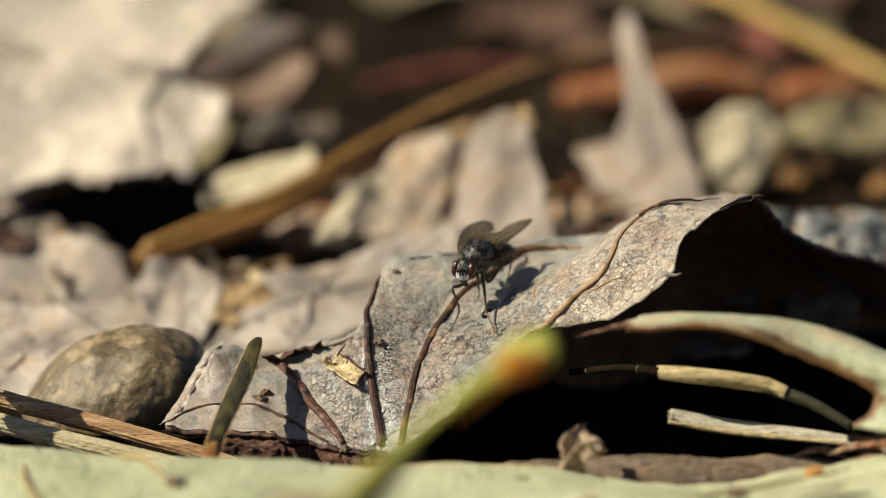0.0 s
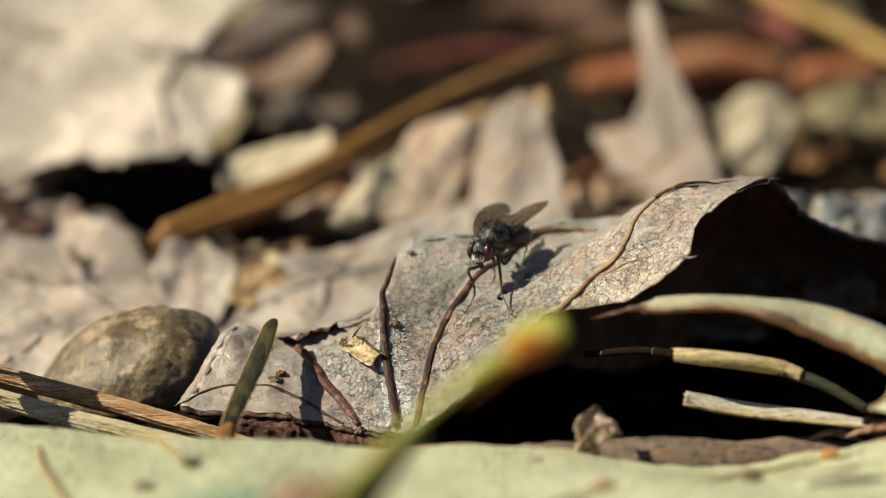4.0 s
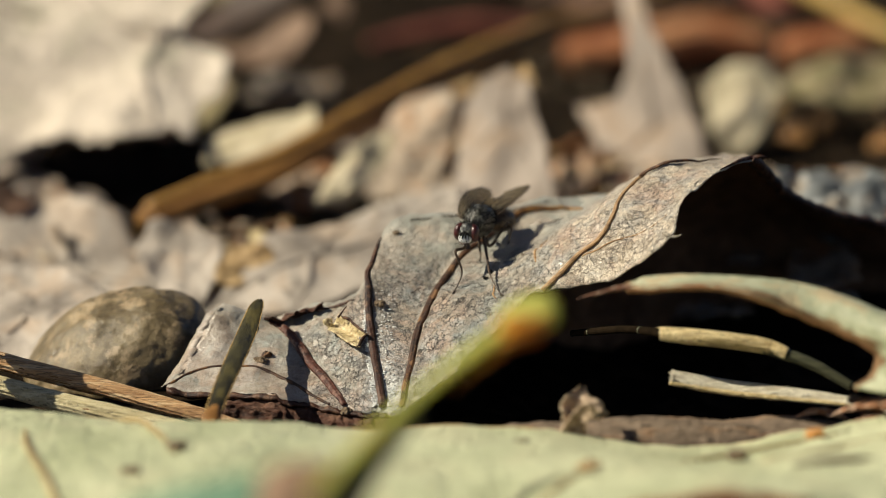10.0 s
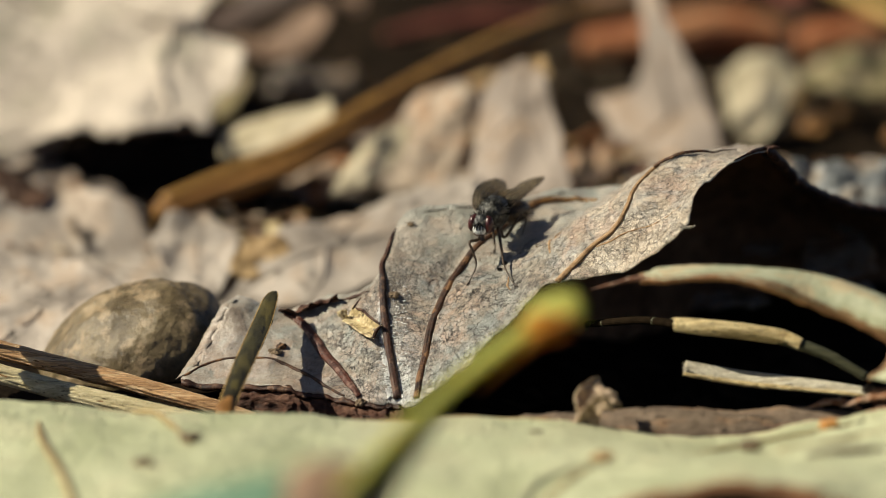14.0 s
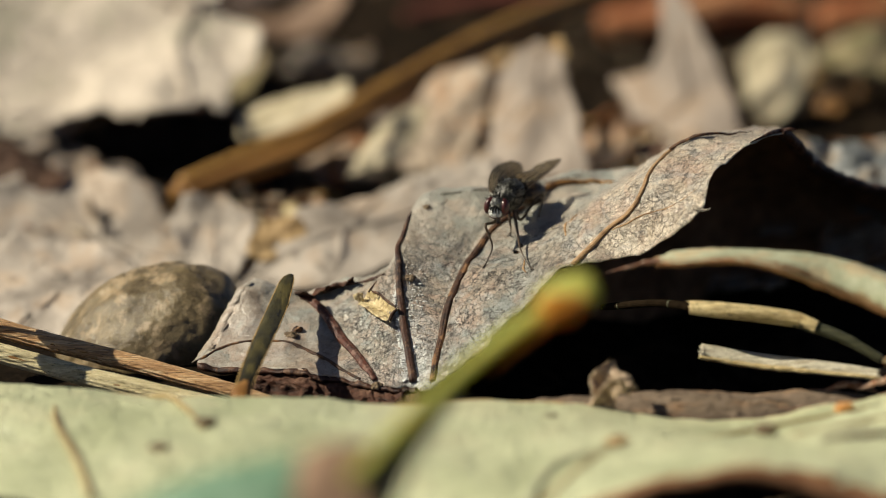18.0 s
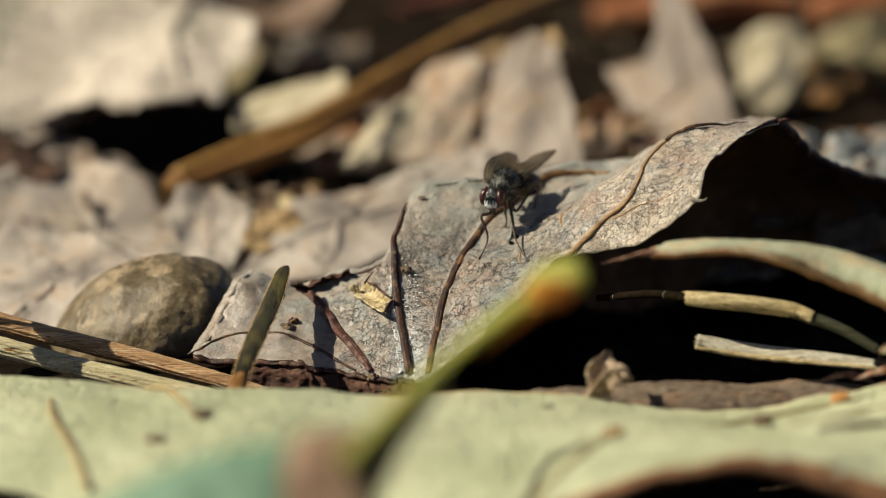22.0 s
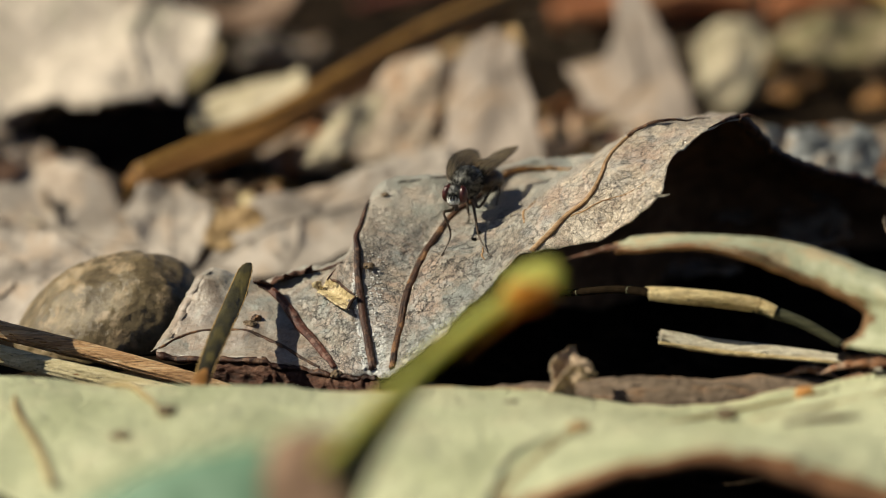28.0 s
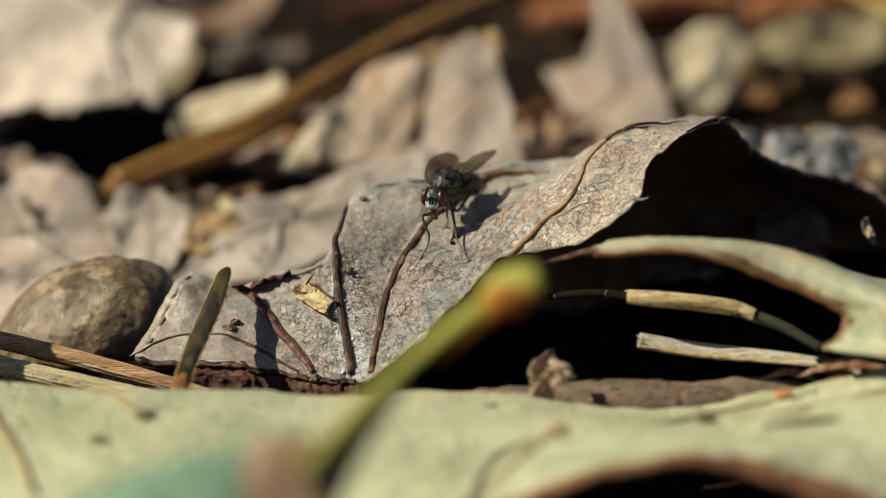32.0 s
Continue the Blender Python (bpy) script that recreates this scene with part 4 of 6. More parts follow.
def front_leaf():
    far = [(-42.5, -7.0, 5.9), (-35.1, -9.0, 6.4), (-25.9, -12.0, 6.4), (-16.9, -14.0, 6.6), (-8.1, -14.0, 6.3), (0.7, -14.0, 6.6), (8.6, -14.0, 5.9), (16.2, -14.0, 4.9), (22.8, -14.0, 5.0), (29.4, -14.0, 6.6), (35.9, -14.0, 7.6), (43.0, -14.0, 8.5)]
    lip = [(-42.0, -11.0, 6.9), (-34.7, -13.0, 7.4), (-25.6, -16.0, 7.4), (-16.7, -18.0, 7.7), (-8.0, -18.0, 7.3), (0.7, -18.0, 7.6), (8.5, -18.0, 6.9), (16.0, -18.0, 5.9), (22.5, -18.0, 5.9), (29.0, -18.0, 7.4), (35.5, -18.0, 8.4), (42.5, -18.0, 9.3)]
    mid = [(-40.4, -24.0, 7.3), (-33.2, -27.5, 8.1), (-24.4, -31.5, 9.1), (-15.9, -34.0, 9.5), (-7.6, -34.0, 9.3), (0.7, -34.0, 9.3), (8.1, -34.0, 9.5), (15.2, -34.0, 9.7), (21.4, -34.0, 9.9), (27.6, -34.0, 10.4), (33.8, -34.0, 10.8), (40.4, -34.0, 11.7)]
    near = [(-39.2, -35.0, 6.6), (-32.1, -39.0, 7.8), (-26.3, -45.0, 7.4), (-15.3, -48.0, 6.4), (-7.3, -48.0, 6.0), (0.6, -48.0, 7.3), (5.2, -48.0, 8.8), (9.2, -48.0, 10.6), (15.1, -48.0, 12.4), (21.1, -48.0, 12.5), (27.2, -48.0, 10.4), (34.0, -48.0, 6.8)]
    base = V3((-8.1, -14.0, 6.5))
    e = thing("pale_leaf", base, "broad pale yellow-green leaf with a faint brown rim lying flat", "leaf")
    g = loft([far, lip, mid, near], 120, 44)
    bm, skin, nrm = sheet(g, 0.3, wrinkle=0.45, freq=0.085, seed=9.0, fray=0.12, base=base)
    blade_ob = mesh_part("blade", bm, M_PALE, e)
    stain_border(blade_ob, 44, 120, lambda i, j: j + 1.5 * fbm((i * 0.12, j * 0.3, 4.0), 1.0) > 39.6 + 6.0 * max(0.0, 62 - i) / 10, M_PALE_RIM)
    stain_border(blade_ob, 44, 120, lambda i, j: j + 0.9 * fbm((i * 0.1, j * 0.4, 9.0), 1.0) < 3.2 * max(0.0, 1 - i / 95) + 0.4, M_PALE_TAN, 2)

    def vein(path, r0, r1):
        pts = [skin[min(max(round(b * 43), 0), 43)][min(max(round(a * 119), 0), 119)] + Vector((0, 0, 0.1)) for a, b in path]
        mesh_part("vein", tube(pts, (r0, r1), 30, 6, base=base), M_PALE_VEIN, e, "brownish leaf vein")
    mesh_part("vein", tube([(-32.4, -16.5, 7.7), (-31.6, -23.7, 8.5), (-29.3, -32.7, 9.0), (-27.5, -40.2, 8.6)], (0.16, 0.24, 0.28, 0.30), 40, 8, base=base), M_PALE_VEIN, e, "brownish leaf vein")
    mesh_part("vein", tube([(-25.4, -13.6, 7.0), (-23.7, -16.4, 8.0), (-21.8, -22.0, 8.9), (-20.1, -27.5, 9.3)], (0.10, 0.20, 0.24, 0.12), 40, 8, base=base), M_PALE_VEIN, e, "faint brownish leaf vein")
    # darker strip laid on the blade in place of the fold's shadow
    mesh_part("fold_line", tube([(2.6, -47.2, 8.4), (3.9, -44.9, 9.2), (5.7, -37.5, 9.6), (9.0, -34.9, 10.0), (12.3, -35.5, 10.3)], (0.30, 0.34, 0.26, 0.18, 0.08), 50, 8, base=base, flat=0.5), M_ARCH, e, "grey-green strip for a crease's shadow")
    vein([(0.85, 0.35), (0.66, 0.5), (0.57, 0.68), (0.52, 0.9)], 0.12, 0.35)
    vein([(0.98, 0.45), (0.86, 0.52), (0.76, 0.6)], 0.1, 0.25)
    mesh_part("rim", tube([skin[0][i] + Vector((0, -0.1, 0.12)) for i in range(2, 80, 4)], (0.12, 0.26, 0.3, 0.22, 0.08), 80, 8, base=base, rough=0.5, freq=0.5, flat=0.6), M_PALE_VEIN, e, "tan dry leaf rim")
    rim = [skin[-1][i] for i in range(60, 116, 3)]
    mesh_part("rim", tube(rim, (0.35, 0.5, 0.35), 60, 8, base=base, rough=0.3), M_PALE_RIM, e, "dry brown leaf rim")


front_leaf()


def arch_leaf():
    inner = [(14.4, -9.3, 16.3), (15.0, -9.7, 16.5), (16.0, -10.4, 16.7), (20.0, -12.0, 17.3), (23.5, -13.0, 17.0), (26.9, -13.0, 15.7), (30.0, -13.5, 14.5), (32.8, -15.0, 13.6), (33.6, -15.5, 12.6), (33.0, -15.5, 11.1), (31.8, -15.5, 10.2)]
    outer = [(14.2, -8.9, 16.2), (14.9, -8.9, 16.5), (16.1, -8.4, 16.95), (20.5, -9.0, 17.15), (26.1, -10.0, 17.1), (30.0, -11.0, 16.4), (34.2, -14.0, 15.4), (37.4, -18.0, 14.9), (38.8, -20.0, 14.8), (38.8, -20.0, 12.0), (37.2, -20.0, 10.5)]
    behind = [(14.4, -7.8, 16.2), (15.0, -7.9, 16.4), (16.1, -8.0, 16.6), (20.6, -8.6, 16.8), (26.3, -9.5, 16.7), (30.8, -7.0, 14.9), (37.0, -4.0, 12.0), (41.5, -4.0, 11.4), (43.5, -4.0, 9.5), (43.5, -5.0, 6.4), (42.0, -5.0, 2.6)]
    base = V3((37.1, -4.0, 2.7))
    e = thing("arched_leaf", base, "pale grey-green dry leaf arched over a dark hollow", "leaf")
    bm, skin, nrm = sheet(loft([inner, outer, behind], 110, 30), 0.3, wrinkle=0.12, freq=0.2, seed=5.0, fray=0.08, base=base)
    blade_ob = mesh_part("blade", bm, M_ARCH, e)
    stain_border(blade_ob, 30, 110, lambda i, j: j + 1.4 * fbm((i * 0.15, j * 0.3, 1.0), 1.0) < (99 if i < 8 else 2.0 if i < 78 else 0.8), M_ARCH_RIM)
    edge = [skin[0][i] for i in range(0, 109)]
    lip = loft([[p + Vector((0, 0.05, 0.06)) for p in edge], [p + Vector((0, 0.0, -0.10)) for p in edge], [p + Vector((0, 0.4, -0.45)) for p in edge], [p + Vector((0, 1.6, -0.65)) for p in edge]], 110, 12)
    bm, _, _ = sheet(lip, 0.08, wrinkle=0.08, freq=0.7, seed=2.0, fray=0.12, base=base)
    mesh_part("rim", bm, M_PALE_RIM, e, "dry brown turned-under leaf rim")
    mesh_part("tip", tube([(10.5, -7.6, 14.95), (11.4, -8.0, 15.35), (12.5, -8.4, 15.75), (13.6, -8.8, 16.15), (15.0, -9.4, 16.5), (16.2, -9.8, 16.7)], (0.04, 0.12, 0.17, 0.22, 0.20, 0.05), 40, 8, rough=0.3, base=base), M_FLAKE, e, "thin dark brown tip of the leaf edge")


arch_leaf()

def crumb(c, r, mat, label, seed):
    ob = mesh_part("crumb", blob(c, (r, r * 0.8, r * 0.65), rough=0.5, freq=1.8, seed=seed, sub=4, base=c), mat)
    ob.location = Vector(c) * MM
    tagged(ob, label, "crumb", "crumbs on the leaf")


# ---- straws under the arch, bark strip, tuft ----
def straw(path, radii, mat, label, nodes, flat=0.85, joint_mat=None, ribs=0, up=(0, 0, 1)):
    """A dry straw with fine ribs, a ragged end and ringed joints."""
    base = V3(path[0])
    e = thing("straw", base, label, "straw", "straws")
    mesh_part("stem", tube(path, radii, 110, 60, flat=flat, rough=0.05, freq=1.6, groove=0.03, grooves=14, base=base, up=up), mat, e)
    pts = spline(path, 101)
    for f in nodes:
        q = int(f * 100)
        d = (pts[q + 1] - pts[q - 1]).normalized()
        r = spline([(v, 0, 0) for v in radii], 101)[q].x
        mesh_part("joint", tube([pts[q] - d * 0.09, pts[q], pts[q] + d * 0.09], (r * 0.98, r * 1.06, r * 0.98), 6, 20, flat=flat, rough=0.1, base=base), joint_mat or M_STRAW_JOINT, e, "ring at a straw joint")
    rnd = random.Random(len(label))
    for q in range(ribs):
        t = rnd.uniform(-1.1, 1.1)
        a, c = sorted((rnd.randrange(0, 100), rnd.randrange(0, 100)))
        if c - a < 12:
            continue
        rs = spline([(v, 0, 0) for v in radii], 101)
        line = [pts[w] + Vector((0, -rs[w].x * 0.98 * math.cos(t), rs[w].x * flat * math.sin(t))) for w in range(a, c, 4)]
        mesh_part("fibre", tube(line, (0.02, 0.045, 0.02), 40, 5, rough=0.6, base=base), (mat, M_STRAW_JOINT)[q % 2], e)
    d = (pts[0] - pts[3]).normalized()
    for q in range(7):
        t = q / 7 * 2 * math.pi
        o = Vector((0, radii[0] * 0.9 * math.cos(t), radii[0] * 0.9 * flat * math.sin(t)))
        mesh_part("splinter", tube([pts[2] + o, pts[0] + o, pts[0] + o * 1.1 + d * rnd.uniform(0.05, 0.4)], (0.10, 0.12, 0.03), 8, 6, base=base, flat=0.5), mat, e)
    return e


STRAW = straw([(17.4, -3.4, 10.7), (19.0, -3.9, 10.7), (21.5, -4.4, 10.6), (25.5, -4.4, 10.0), (27.4, -5.0, 9.5)], (0.66, 0.72, 0.74, 0.72, 0.58), M_STRAW, "jointed yellow dry straw in the hollow under the leaf", (0.80,), ribs=12)
# this end is coloured as if the arch shaded it
mesh_part("inner_stem", tube([Vector(p) - V3((17.4, -3.4, 10.7)) for p in [(25.1, -4.4, 10.0), (26.9, -4.8, 9.5), (29.5, -5.4, 8.7), (32.5, -6.4, 7.2)]], (0.55, 0.55, 0.52, 0.42), 50, 24, flat=0.85, rough=0.06, groove=0.04, grooves=8), M_STRAW_SHADED, STRAW, "inner stem of the straw, darkened olive for the arch's shade")
straw([(10.5, 3.6, 8.5), (12.3, 1.6, 9.3), (14.9, -0.4, 10.1), (17.7, -3.4, 10.7)], (0.28, 0.36, 0.36, 0.42), M_STRAW_DEEP_SHADE, "thin blackened dry straw in the hollow", (0.26, 0.78), joint_mat=M_STRAW_SHADED)
SPLIT = straw([(18.2, -4.4, 7.4), (22.5, -4.4, 6.6), (26.9, -5.4, 6.4), (31.4, -6.4, 6.1), (35.8, -7.4, 5.5)], (0.72, 0.70, 0.62, 0.54, 0.44), M_STRAW_GREY, "grey split dry straw in the hollow under the leaf", (), flat=0.35, up=(0, -0.5, 0.86))
mesh_part("split_lip", tube([Vector(p) - V3((18.2, -4.4, 7.4)) for p in [(18.0, -5.1, 7.1), (22.4, -5.1, 6.3), (26.9, -6.0, 6.1), (31.4, -6.9, 5.9), (33.1, -7.4, 5.7)]], (0.16, 0.22, 0.2, 0.18, 0.1), 70, 10, rough=0.25, freq=1.2), M_STRAW, SPLIT, "yellow lip of the split straw")
def bark_strip():
    base = V3((2.4, -10.0, 4.4))
    e = thing("bark_strip", base, "flat grey-brown strip of bark lying behind the pale leaf", "bark")
    rows = []
    for dy, dz in ((2.6, -2.2), (0.9, -0.1), (0.0, 0.15), (-1.2, -0.05), (-2.4, -1.2), (-2.6, -2.6)):
        rows.append([(2.4 + 3.9 * i, -10.0 + dy + 0.2 * math.sin(i * 1.3), (4.4, 4.9, 5.25, 5.5, 5.5, 5.3, 5.35, 5.2, 4.6)[i] + dz + 0.12 * math.sin(i * 2.1 + dy)) for i in range(9)])
    bm, skin, nrm = sheet(loft(rows, 220, 60), 0.25, wrinkle=0.10, freq=0.9, seed=14.0, fray=0.2, base=base)
    mesh_part("core", bm, M_BARK, e)
    for a, c, j in ((0.30, 0.46, 24), (0.52, 0.80, 30), (0.66, 0.92, 38), (0.12, 0.26, 34)):
        line = [skin[j + (q % 3)][q] + Vector((0, -0.05, 0.06)) for q in range(int(a * 219), int(c * 219), 7)]
        mesh_part("peel", tube(line, (0.03, 0.12, 0.10, 0.03), 60, 8, rough=0.5, freq=1.2, flat=0.5, base=base), M_RUST if a > 0.6 else M_BARK, e, "lifted flake of bark")


bark_strip()
stalk("bark_flake", [(27.7, -10.0, 5.9), (29.3, -10.0, 6.4), (31.0, -10.0, 6.1), (31.9, -10.0, 5.7)], (0.12, 0.42, 0.40, 0.15), M_RUST, "small rust-red flake of bark", "bark", count=50, sides=20, rough=0.5, freq=1.2, flat=0.55)

stalk("bark_flake", [(30.2, -11.0, 6.3), (32.2, -12.0, 7.4), (34.3, -12.5, 7.8), (37.8, -13.0, 7.6)], (0.15, 0.6, 0.8, 0.5), M_RUST, "rust-brown flake of rotted bark", "bark", count=60, sides=20, rough=0.5, freq=0.9, flat=0.5)
stalk("bark_flake", [(31.2, -13.0, 6.2), (33.9, -13.0, 6.7), (37.4, -13.5, 6.6)], (0.2, 0.6, 0.4), M_RUST, "rust-brown flake of rotted bark", "bark", count=50, sides=20, rough=0.6, freq=1.1, flat=0.5)

# ---- stone, stems and needle at the other side ----
def stone():
    c = V3((-27.0, 12.5, 2.6))
    bm = blob(c, (8.2, 6.8, 7.0), rough=0.0, sub=6, base=c)
    for v in bm.verts:
        q = v.co.copy()
        d = q.normalized()
        k = 1 + 0.06 * fbm(q + Vector((3, 1, 7)), 0.15, 2) + 0.024 * fbm(q, 0.42, 3) + 0.009 * fbm(q, 1.6, 4)
        for way, depth, width in (((-0.25, -0.2, 0.95), 0.07, 0.30), ((-0.75, -0.35, 0.55), 0.08, 0.45)):
            k -= depth * math.exp(-((d - Vector(way).normalized()).length / width) ** 2)
        for way, high, width in (((-0.1, -0.95, 0.0), 0.04, 0.50), ((0.35, -0.6, 0.75), 0.05, 0.30)):
            k += high * math.exp(-((d - Vector(way).normalized()).length / width) ** 2)
        v.co = q * k
        v.co.x += 0.16 * q.z
    ob = mesh_part("stone", bm, M_STONE)
    ob.location = c * MM
    tagged(ob, "rounded olive-brown pebble with a damp pitted skin", "stone")


stone()
def dry_twig(path, radii, mat, label, flat, strands, group="dry twigs"):
    """A weathered twig: a grooved core with a few loose bark strands along it."""
    base = V3(path[0])
    e = thing("twig", base, label, "twig", group)
    mesh_part("core", tube(path, radii, 110, 72, flat=flat, rough=0.05, freq=0.9, groove=0.035, grooves=13, base=base), mat, e)
    rnd = random.Random(len(label))
    for k in range(strands):
        t = rnd.uniform(-0.9, 0.9)
        off = [Vector((0, -0.75 * r * math.cos(t), r * flat * math.sin(t) + 0.05)) for r in radii]
        mesh_part("strand", tube([Vector(p) + o for p, o in zip(path, off)], [r * 0.22 for r in radii], 60, 7, rough=0.5, freq=0.8, base=base), (mat, M_STICK)[k % 2], e)


dry_twig([(-41.8, 4.0, 7.8), (-36.2, 3.0, 6.4), (-27.8, 1.0, 4.8), (-20.8, -1.0, 3.4), (-16.6, -2.0, 2.4)], (1.1, 1.0, 0.95, 0.85, 0.7), M_TWIG, "flat reddish-brown dry twig beside the pebble", 0.7, 4)
dry_twig([(-41.5, 1.0, 6.6), (-36.0, 0.0, 5.3), (-29.9, -2.0, 4.3), (-22.9, -4.0, 3.3), (-19.2, -5.0, 2.8)], (0.95, 0.95, 0.95, 0.9, 0.8), M_TWIG_PALE, "pale grey grooved dry twig beside the pebble", 0.8, 3)
def needle_stub():
    base = V3((-18.3, -12.0, 6.3))
    e = thing("dark_needle", base, "dark flat pine needle stub leaning on the leaf", "needle")
    line = [(-18.4, -12.6, 6.2), (-17.8, -9.0, 7.3), (-17.0, -3.5, 8.1), (-16.1, 3.0, 8.8), (-15.5, 7.2, 9.7), (-15.2, 8.4, 10.0)]
    wide = (0.66, 0.72, 0.80, 0.80, 0.58, 0.22)
    mesh_part("blade", tube(line, wide, 70, 20, flat=0.28, rough=0.12, up=(0, -0.3, 1), base=base, cap_round=True), M_NEEDLE, e)
    # golden side lines, lightened to show the needle's edges as sunlit
    for side, thick in ((-1, 0.085), (1, 0.045)):
        rim = [Vector(p) + Vector((side * w * 0.97, -0.08, 0.04)) for p, w in zip(line, wide)]
        mesh_part("edge", tube(rim, [thick * f for f in (1.0, 1.0, 0.9, 0.8, 0.6, 0.3)], 70, 7, rough=0.5, freq=2.0, base=base), M_NEEDLE_EDGE, e, "golden needle edge, brightened as sunlit")
    mesh_part("foot", tube([(-18.5, -13.0, 6.0), (-18.3, -11.8, 6.7), (-18.0, -10.3, 7.1)], (0.72, 0.68, 0.30), 20, 12, flat=0.4, rough=0.3, up=(0, -0.3, 1), base=base), M_STICK, e, "rusty dried needle foot")


needle_stub()


# ---- unseen leaf on a stalk, added beside the twigs to throw shade on them ----
SHADE_LEAF = blade("stalked_leaf", (-41.4, 2.0, 15.0), -46, 90, [(2.5, -1.5), (1.3, -1.9), (-1.0, -1.7), (-4.0, -0.6), (-5.0, 1.0), (-4.0, 2.6), (-1.0, 2.1), (1.3, 1.8), (2.6, 1.0)], M_BACK, "small dry tan leaf added out of view to shade the twigs", crumple=0.4, seed=19.0, veins=2, group="")
mesh_part("petiole", tube([(0, 0, 0), (-3.0, 0.5, -4.0), (-4.0, 1.0, -15.5)], (0.2, 0.25, 0.3), 20, 7), M_STICK, SHADE_LEAF, "thin brown stalk of the added leaf")


# ---- background litter ----
blade("tan_leaf", (-27.4, 80.0, 13.9), 25, 6, [(-20.6, -11.3), (-28.1, -14.3), (-38.7, -13.9), (-39.5, 20.7), (-19.1, 19.9), (-4.1, 22.3), (11.1, 16.9), (11.3, 11.3), (7.6, 6.9), (4.1, 3.4), (1.6, -0.1), (5.6, -3.3), (5.8, -5.9), (4.5, -8.5), (2.5, -9.9), (1.8, -13.1), (-0.6, -12.8), (-2.8, -14.7), (-6.6, -14.2), (-9.5, -11.7), (-12.5, -11.2)], M_BACK_PALE, "large pale tan dead leaf with a ragged lobed edge", cup=0.05, crumple=3.0, ripple=0.7, seed=1.0, veins=2)
def leaf_strip(name, rows, mat, label, seed):
    """A narrow folded piece of leaf, lofted over a few lines along it."""
    base = V3(rows[-1][0])
    e = thing(name, base, label, "leaf", "fallen leaves")
    bm, skin, nrm = sheet(loft(rows, 60, 20), 0.25, wrinkle=0.35, freq=0.25, seed=seed, fray=0.3, base=base)
    mesh_part("blade", bm, mat, e)
    mesh_part("vein", tube([skin[9][i] + nrm[9][i] * 0.15 for i in range(2, 58, 5)], (0.25, 0.3, 0.1), 40, 6, base=base), mat, e)


leaf_strip("brown_leaf", [[(-27.9, 113.0, 5.9), (-26.2, 113.0, 7.3), (-24.4, 113.0, 9.2), (-22.0, 113.0, 11.9), (-21.1, 113.0, 13.3)], [(-27.5, 110.0, 6.4), (-25.2, 110.0, 7.5), (-22.2, 110.0, 9.5), (-18.3, 110.0, 11.9), (-16.5, 110.0, 13.2)], [(-27.1, 107.0, 7.0), (-24.1, 107.0, 8.0), (-20.9, 107.0, 9.3), (-16.4, 107.0, 11.8), (-13.7, 107.0, 13.3)]], M_STRIP_SHADED, "reddish-brown folded strip of leaf, darkened for shade", 2.0)
leaf_strip("tan_leaf", [[(-24.0, 104.5, 7.5), (-19.9, 104.5, 7.8), (-17.8, 104.5, 9.5), (-15.4, 104.5, 11.0), (-14.0, 104.5, 10.9)], [(-23.9, 103.0, 7.3), (-20.1, 103.0, 7.0), (-17.2, 103.0, 8.1), (-14.9, 103.0, 9.9), (-13.8, 103.0, 10.5)], [(-23.8, 101.5, 7.0), (-20.3, 101.5, 6.1), (-16.9, 101.5, 6.4), (-14.5, 101.5, 8.8), (-13.8, 101.5, 10.2)]], M_PINKISH, "pinkish tan folded scrap of dead leaf", 15.0)
blade("tan_leaf", (-11.5, 112.0, 10.5), 40, 10, [(-1.3, 1.6), (0.6, 1.5), (1.3, 0.2), (0.9, -1.6), (-0.3, -2.4), (-1.2, -0.6)], M_PINKISH, "small curled pinkish tan scrap of leaf", crumple=0.4, seed=27.0, veins=1)
blade("tan_leaf", (5.9, 62.0, 10.6), 48, -28, [(-3.2, -7.2), (-4.3, -2.4), (-4.6, 1.4), (-3.9, 3.9), (-2.2, 5.6), (-0.4, 5.3), (1.0, 3.8), (2.5, 1.2), (4.9, -2.4), (6.7, -6.9), (3.1, -8.1)], M_LILAC, "upright greyish tan lobe of dead leaf", cup=-0.1, crumple=0.6, seed=3.0, veins=3)
blade("tan_leaf", (20.9, 78.0, 6.4), 52, -28, [(-7.0, -9.3), (-5.8, -7.1), (-5.3, -4.3), (-6.5, -2.2), (-9.1, 0.2), (-6.4, 1.0), (-4.5, 3.4), (-5.5, 8.0), (-7.7, 12.1), (-8.0, 15.3), (-5.9, 13.0), (-3.4, 9.5), (0.7, 4.9), (3.5, 1.1), (5.8, -2.6), (7.0, -7.6)], M_LILAC, "pointed upright greyish tan leaf", cup=-0.08, crumple=0.8, seed=4.0, veins=2)
blade("cream_chip", (30.4, 95.0, 3.6), 50, 0, [(-3.2, -2.6), (-3.4, 1.9), (-1.0, 4.2), (2.4, 3.8), (3.5, 1.3), (2.2, -2.6), (-0.7, -5.4)], M_CREAM, "pale cream flake of bark", cup=-0.06, crumple=0.5, thick=1.5, seed=5.0, veins=2, vein_mat=M_BACK, category="flake")
for at, turn_by, seed in (((35.0, 85.0, 3.0), 12, 40.0), ((44.2, 86.0, 2.2), -25, 41.0), ((39.0, 97.0, 0.9), 40, 42.0)):
    blade("orange_scrap", at, 35, turn_by, [(-1.6, -0.8), (-1.0, 0.7), (0.3, 1.1), (1.6, 0.5), (1.3, -0.7), (0.0, -1.1)], M_STICK, "small orange-brown scrap of dead leaf", crumple=0.5, seed=seed, veins=1)
